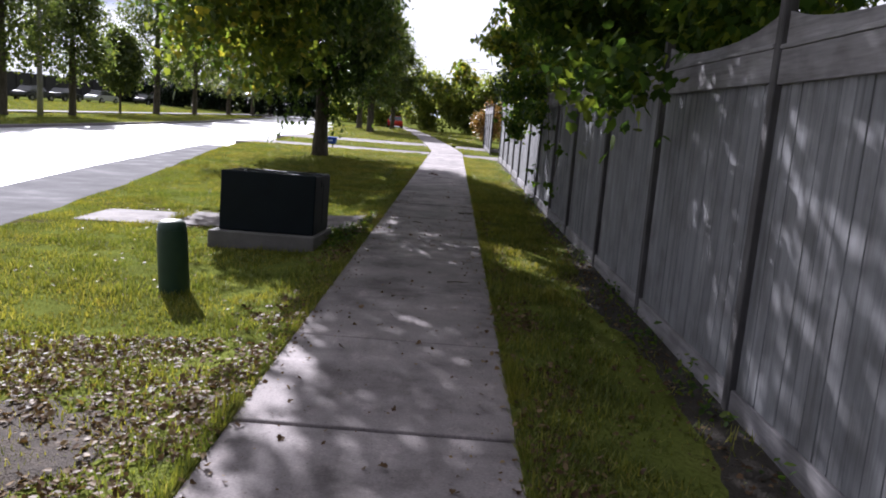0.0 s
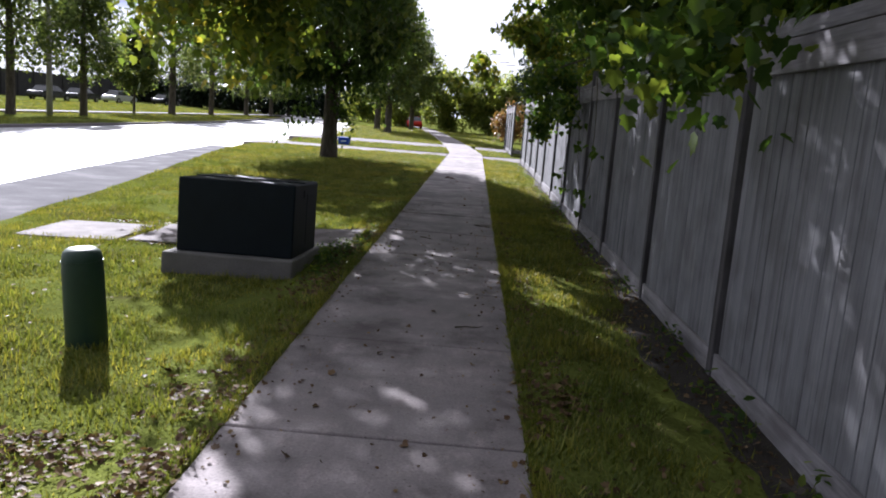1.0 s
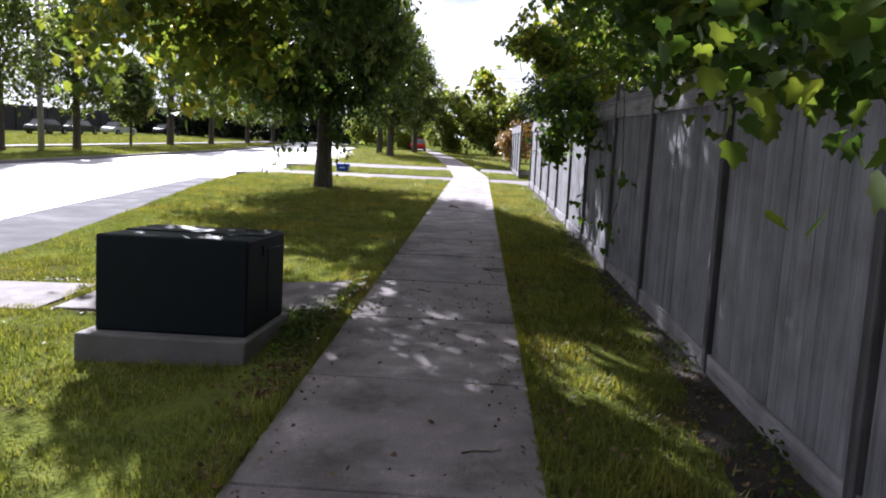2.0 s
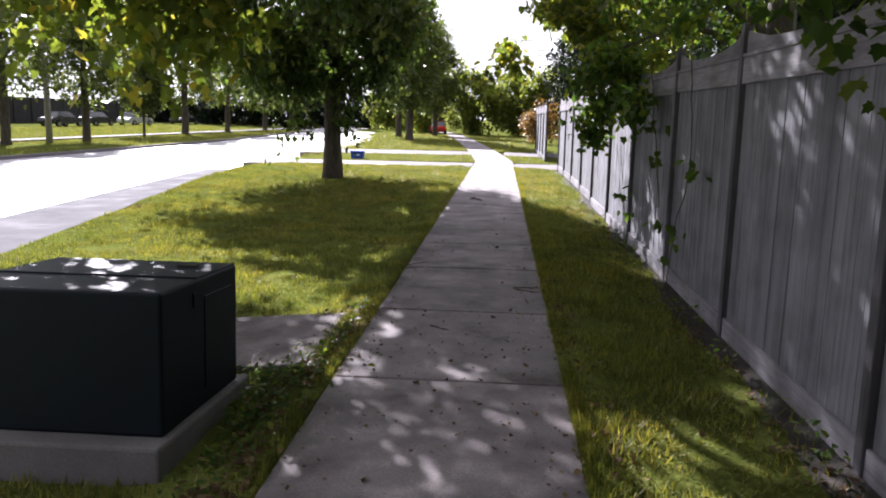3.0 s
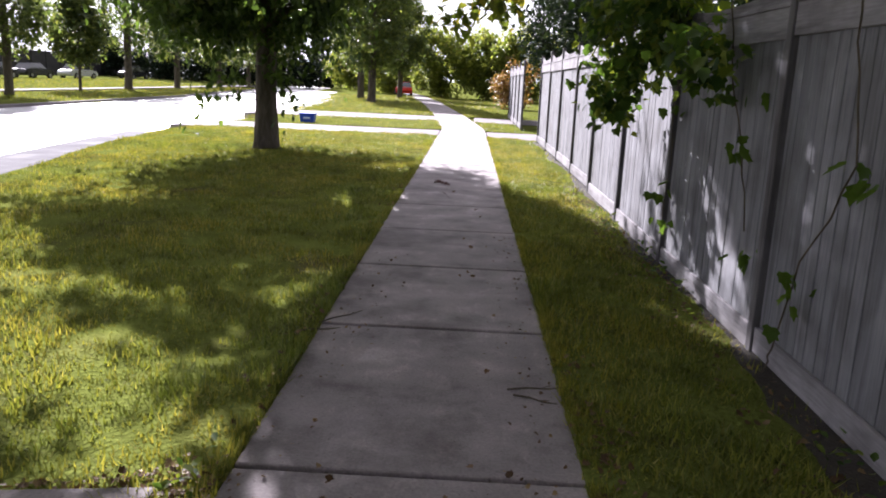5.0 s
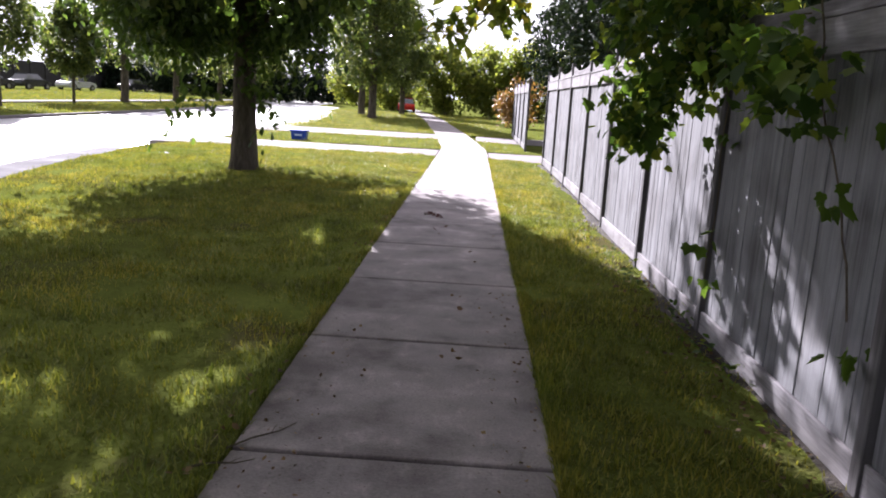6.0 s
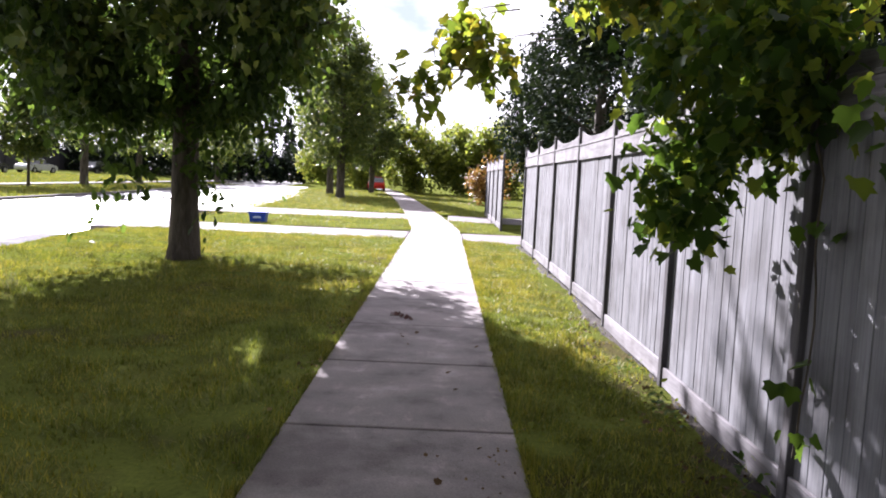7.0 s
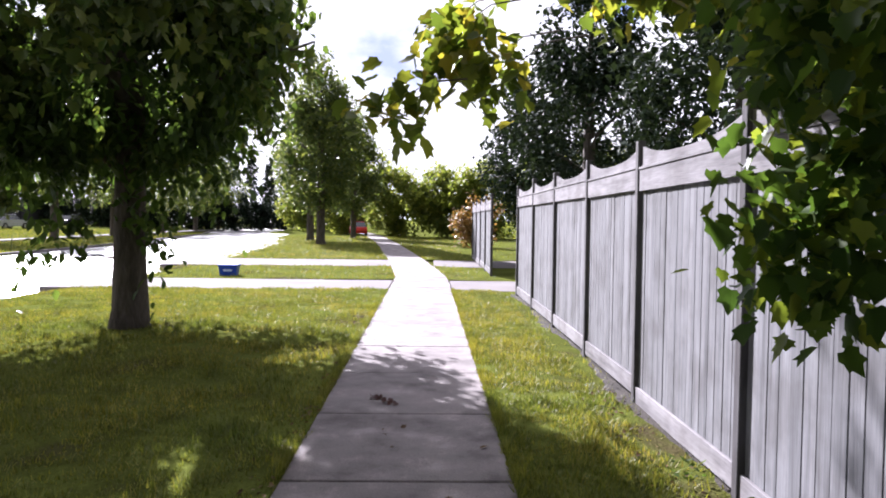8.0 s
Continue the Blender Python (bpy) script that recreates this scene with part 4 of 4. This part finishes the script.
def edge_grass(name, sides, y0, y1, count, seed, label):
    """Longer untrimmed blades that lean over the edges of the footpath in uneven tufts."""
    rng = np.random.default_rng(seed)
    rows = []
    for _ in range(count):
        y, side = rng.uniform(y0, y1), rng.choice(sides)
        thick = noise.noise(Vector((side * 9.0, y * 1.6, 2.2))) + 0.7 * noise.noise(Vector((side * 5.0, y * 6.0, 5.5)))
        if thick < -0.25 + 0.5 * (rng.random() - 0.5) or any(a - 0.1 < y < b + 0.1 for a, b in DRIVES):
            continue
        rows.append((walk_x(y) + side * (0.755 + abs(rng.normal(0, 0.05))), y, -0.03, side, max(0.3, 0.8 + thick)))
    r = np.array(rows)
    n = len(r)
    c, s = r[:, :3], rng.uniform(0.4, 1.2, n) * 0.085 * r[:, 4]
    yaw = np.where(r[:, 3] > 0, np.pi, 0) + rng.normal(0, 1.1, n)
    lean = rng.uniform(0.15, 1.05, n)
    side = np.stack([-np.sin(yaw), np.cos(yaw), np.zeros(n)], 1) * rng.uniform(0.003, 0.0075, n)[:, None]
    tip = np.stack([np.cos(yaw) * np.sin(lean) * s, np.sin(yaw) * np.sin(lean) * s, np.cos(lean) * s + 0.02], 1)
    v = np.stack([c - side, c + side, c + tip], 1).reshape(-1, 3)
    ob = part_mesh(name, mesh_from(name, v.tolist(), np.arange(3 * n).reshape(-1, 3).tolist()), M["grass"])
    return tagged(ob, label, "grass", kind="stuff")


edge_grass("edge_grass", (-1, 1), 1.5, 33.3, 42000, 12, "untrimmed grass tufts leaning over the footpath's edges")


def litter(name, spots, seed, label, sizes=(0.012, 0.046), lift=0.012):
    """Dry leaves lying about: spots of (x, y, spread x, spread y, count)."""
    rng = np.random.default_rng(seed)
    pts = []
    for x, y, sx, sy, count in spots:
        for px, py in zip(rng.normal(x, sx, count), rng.uniform(y - sy, y + sy, count)):
            on_slab = abs(px - walk_x(py)) < 0.745
            drift = noise.noise(Vector((px * 2.2, py * 2.2, 4.4))) + 0.6 * noise.noise(Vector((px * 7.0, py * 7.0, 1.4)))
            if name == "leaf_litter" and drift < 0.5 * (rng.random() - 0.95):
                continue
            if on_slab and name == "leaf_litter" and rng.random() < (0.96 if abs(px) < 0.66 else 0.75):
                continue
            pts.append((px, py, (0.004 if on_slab else ground_z(px, py) + lift) + rng.uniform(0, 0.01)))
    me = leaves_mesh(name, pts, rng.uniform(*sizes, len(pts)), MAPLE, rng, 0.0, 0.3)
    return tagged(part_mesh(name, me, M["litter"]), label, "leaf litter", kind="stuff")


litter("leaf_litter", [(-2.2, 3.8, 0.9, 2.2, 17000), (-0.95, 4.5, 0.2, 2.6, 1300), (-0.87, 7.0, 0.1, 6.0, 1000), (0.88, 7.5, 0.1, 7.0, 1100), (0.95, 4.6, 0.14, 2.6, 1300), (1.95, 9.0, 0.14, 8.5, 1500), (-0.95, 10.0, 0.14, 1.4, 700), (-0.86, 12.0, 0.08, 0.8, 260),
                       (-1.8, 12.0, 0.5, 0.6, 90), (-1.8, 12.78, 0.7, 0.09, 380), (-3.6, 12.65, 0.7, 0.1, 160), (-2.2, 11.2, 0.8, 0.1, 200), (1.9, 20, 0.14, 3.0, 300), (-0.82, 18, 0.07, 6.0, 260), (1.2, 5.0, 0.3, 3.5, 500), (-3.2, 8, 1.0, 3.0, 300)], 5, "dry brown fallen leaves along the path and fence")
litter("path_crumbs", [(0.0, 11.4, 0.5, 1.4, 240), (-0.55, 13.5, 0.15, 3.5, 160), (0.6, 13.5, 0.12, 4.5, 200), (-1.7, 12.0, 0.45, 0.55, 170), (0.0, 5.0, 0.5, 3.0, 130), (0.62, 6.0, 0.1, 4.0, 160), (-0.6, 6.0, 0.1, 4.0, 160)], 15, "crumbs of dry leaf scattered on the footpath slabs", (0.008, 0.028))
litter("path_leaves", [(0.0, 7.0, 0.4, 6.0, 45), (0.2, 16, 0.35, 6.0, 18)], 6, "few dark leaves scattered on the footpath", (0.03, 0.055))


def fallen_sprig():
    t = thing("fallen_sprig", (-0.2, 22.1, 0.006), "small fallen sprig of dark red leaves on the footpath", "fallen leaves", turn=-20)
    rng = np.random.default_rng(8)
    bm = bmesh.new()
    tube(bm, [(-0.16, 0.05, 0.01), (-0.02, 0.0, 0.03), (0.15, -0.06, 0.015)], [0.006, 0.005, 0.003], 5)
    part("stem", bm, M["twig"], t)
    for k in range(9):
        c = [(-0.15 + 0.036 * k, 0.05 - 0.013 * k + rng.uniform(-0.03, 0.03), 0.025)]
        part_mesh("leaf", leaves_mesh("leaf", c, [0.062], MAPLE, rng, -0.3, 0.4), M["leaf_sprig"], t)
    return t


M["leaf_sprig"] = leaf_material("dark_red_leaf", [(0.0, (0.035, 0.012, 0.012)), (1.0, (0.07, 0.025, 0.02))], 0.15)
fallen_sprig()


def vine(points, leaf_at, seed, label):
    """A thin hanging stem with sparse leaves against the fence."""
    t = thing("hanging_vine", points[0], label, "vine", "vines on the fence")
    o = Vector(points[0])
    rng = np.random.default_rng(seed)
    pts = [Vector(p) - o for p in points]
    fine = []
    for a, b in zip(pts, pts[1:]):
        for k in range(4):
            fine.append(a.lerp(b, k / 4) + Vector(rng.normal(0, 0.008, 3)))
    fine.append(pts[-1])
    bm = bmesh.new()
    tube(bm, fine, [0.006] * len(fine), 5)
    part("stem", bm, M["twig"], t)
    for p, n in leaf_at:
        q = Vector(p) - o
        for k in range(n):
            c = [tuple(q + Vector(rng.normal(0, 0.05, 3)))]
            part_mesh("leaf", leaves_mesh("leaf", c, [rng.uniform(0.08, 0.13)], MAPLE, rng, 0.9, 0.4), M["leaf_right"], t)
    return t


VX = 2.1
vine([(VX - 0.03, 14.0, 2.45), (VX, 14.0, 1.9), (VX, 13.8, 1.3), (VX, 14.3, 0.7), (VX, 14.5, 0.1), (VX, 14.6, -0.1)], [((VX, 13.75, 1.25), 5), ((VX, 13.5, 1.22), 2), ((VX, 14.3, 0.62), 4), ((VX, 14.4, 0.38), 3)], 1, "thin leafy vine hanging down the fence")
vine([(VX - 0.03, 15.9, 2.4), (VX, 15.8, 1.7), (VX, 15.4, 1.2), (VX, 15.2, 0.7)], [((VX, 15.9, 1.6), 5), ((VX, 15.45, 1.25), 6), ((VX, 15.1, 0.55), 7)], 2, "thin leafy vine hanging down the fence")
vine([(VX - 0.03, 17.4, 2.3), (VX, 17.35, 1.5), (VX, 17.3, 0.8), (VX, 17.4, 0.25)], [((VX, 17.3, 0.7), 4), ((VX, 17.35, 0.4), 5), ((VX, 17.3, 1.4), 4)], 3, "thin leafy vine hanging down the fence")

stick = thing("fallen_stick", (-2.1, 3.6, -0.1), "pale dry stick lying in the leaf litter", "stick")
bm = bmesh.new()
tube(bm, [(-0.32, -0.45, 0.02), (-0.12, -0.2, 0.035), (0.1, -0.05, 0.03), (0.22, 0.12, 0.04)], [0.011, 0.01, 0.008, 0.004], 6, 0.2, 4)
part("stem", bm, M["pole"], stick, shade=True)
bm = bmesh.new()
tube(bm, [(0.05, -0.08, 0.03), (0.2, -0.12, 0.03)], [0.006, 0.003], 5)
part("side_shoot", bm, M["pole"], stick)

# weeds at the fence foot
rng = np.random.default_rng(77)
pts, big = [], []
for k in range(46):
    cy = rng.uniform(3.0, 21.0)
    cx = rng.uniform(1.9, 2.12)
    n = int(rng.integers(5, 14))
    for q in range(n):
        px, py = cx + rng.normal(0, 0.05), cy + rng.normal(0, 0.09)
        pts.append((min(px, 2.13), py, ground_z(px, py) + rng.uniform(0.02, 0.16)))
        big.append(rng.uniform(0.035, 0.075))
tagged(part_mesh("fence_weeds", leaves_mesh("fence_weeds", pts, big, OVAL, rng, 0.1, 0.5), M["leaf_right"]), "small green weeds growing along the fence foot", "weeds", kind="stuff")

# leafy weeds in the gap between the utility box, the slabs and the footpath
pts, big = [], []
for cx, cy, sx, sy, n in ((-1.08, 10.75, 0.12, 0.4, 420), (-1.35, 11.16, 0.25, 0.06, 160), (-0.87, 12.0, 0.035, 0.5, 170), (-1.0, 9.9, 0.1, 0.4, 140)):
    for k in range(n):
        px, py = rng.normal(cx, sx), rng.normal(cy, sy)
        if -2.5 < px < -1.24 and py < 11.05:
            continue
        pts.append((px, py, (0.0 if px > -0.75 else ground_z(px, py)) + rng.uniform(0.01, 0.09)))
        big.append(rng.uniform(0.025, 0.065))
tagged(part_mesh("box_weeds", leaves_mesh("box_weeds", pts, big, OVAL, rng, 0.0, 0.5), M["leaf_right"]), "low leafy weeds between the slabs and the utility box", "weeds", kind="stuff")

# twigs dropped on the footpath
for k, (x, y, turn, n) in enumerate(((0.62, 13.9, 10, 0.16), (0.6, 13.75, -25, 0.12), (-0.62, 15.0, 50, 0.2), (-0.72, 14.7, 20, 0.14), (-0.15, 12.3, -40, 0.1), (0.45, 8.2, 15, 0.11))):
    t = thing("fallen_twig", (x, y, 0.004), "small dark twig lying on the footpath", "twig", "twigs on the footpath", turn=turn)
    bm = bmesh.new()
    tube(bm, [(-n, 0, 0.006), (-0.3 * n, 0.012, 0.008), (0.4 * n, -0.008, 0.007), (n, 0.015, 0.006)], [0.006, 0.005, 0.004, 0.002], 5)
    part("stem", bm, M["twig"], t)
    bm = bmesh.new()
    tube(bm, [(0.2 * n, 0, 0.007), (0.6 * n, 0.3 * n, 0.006)], [0.003, 0.0015], 4)
    part("side_shoot", bm, M["twig"], t)
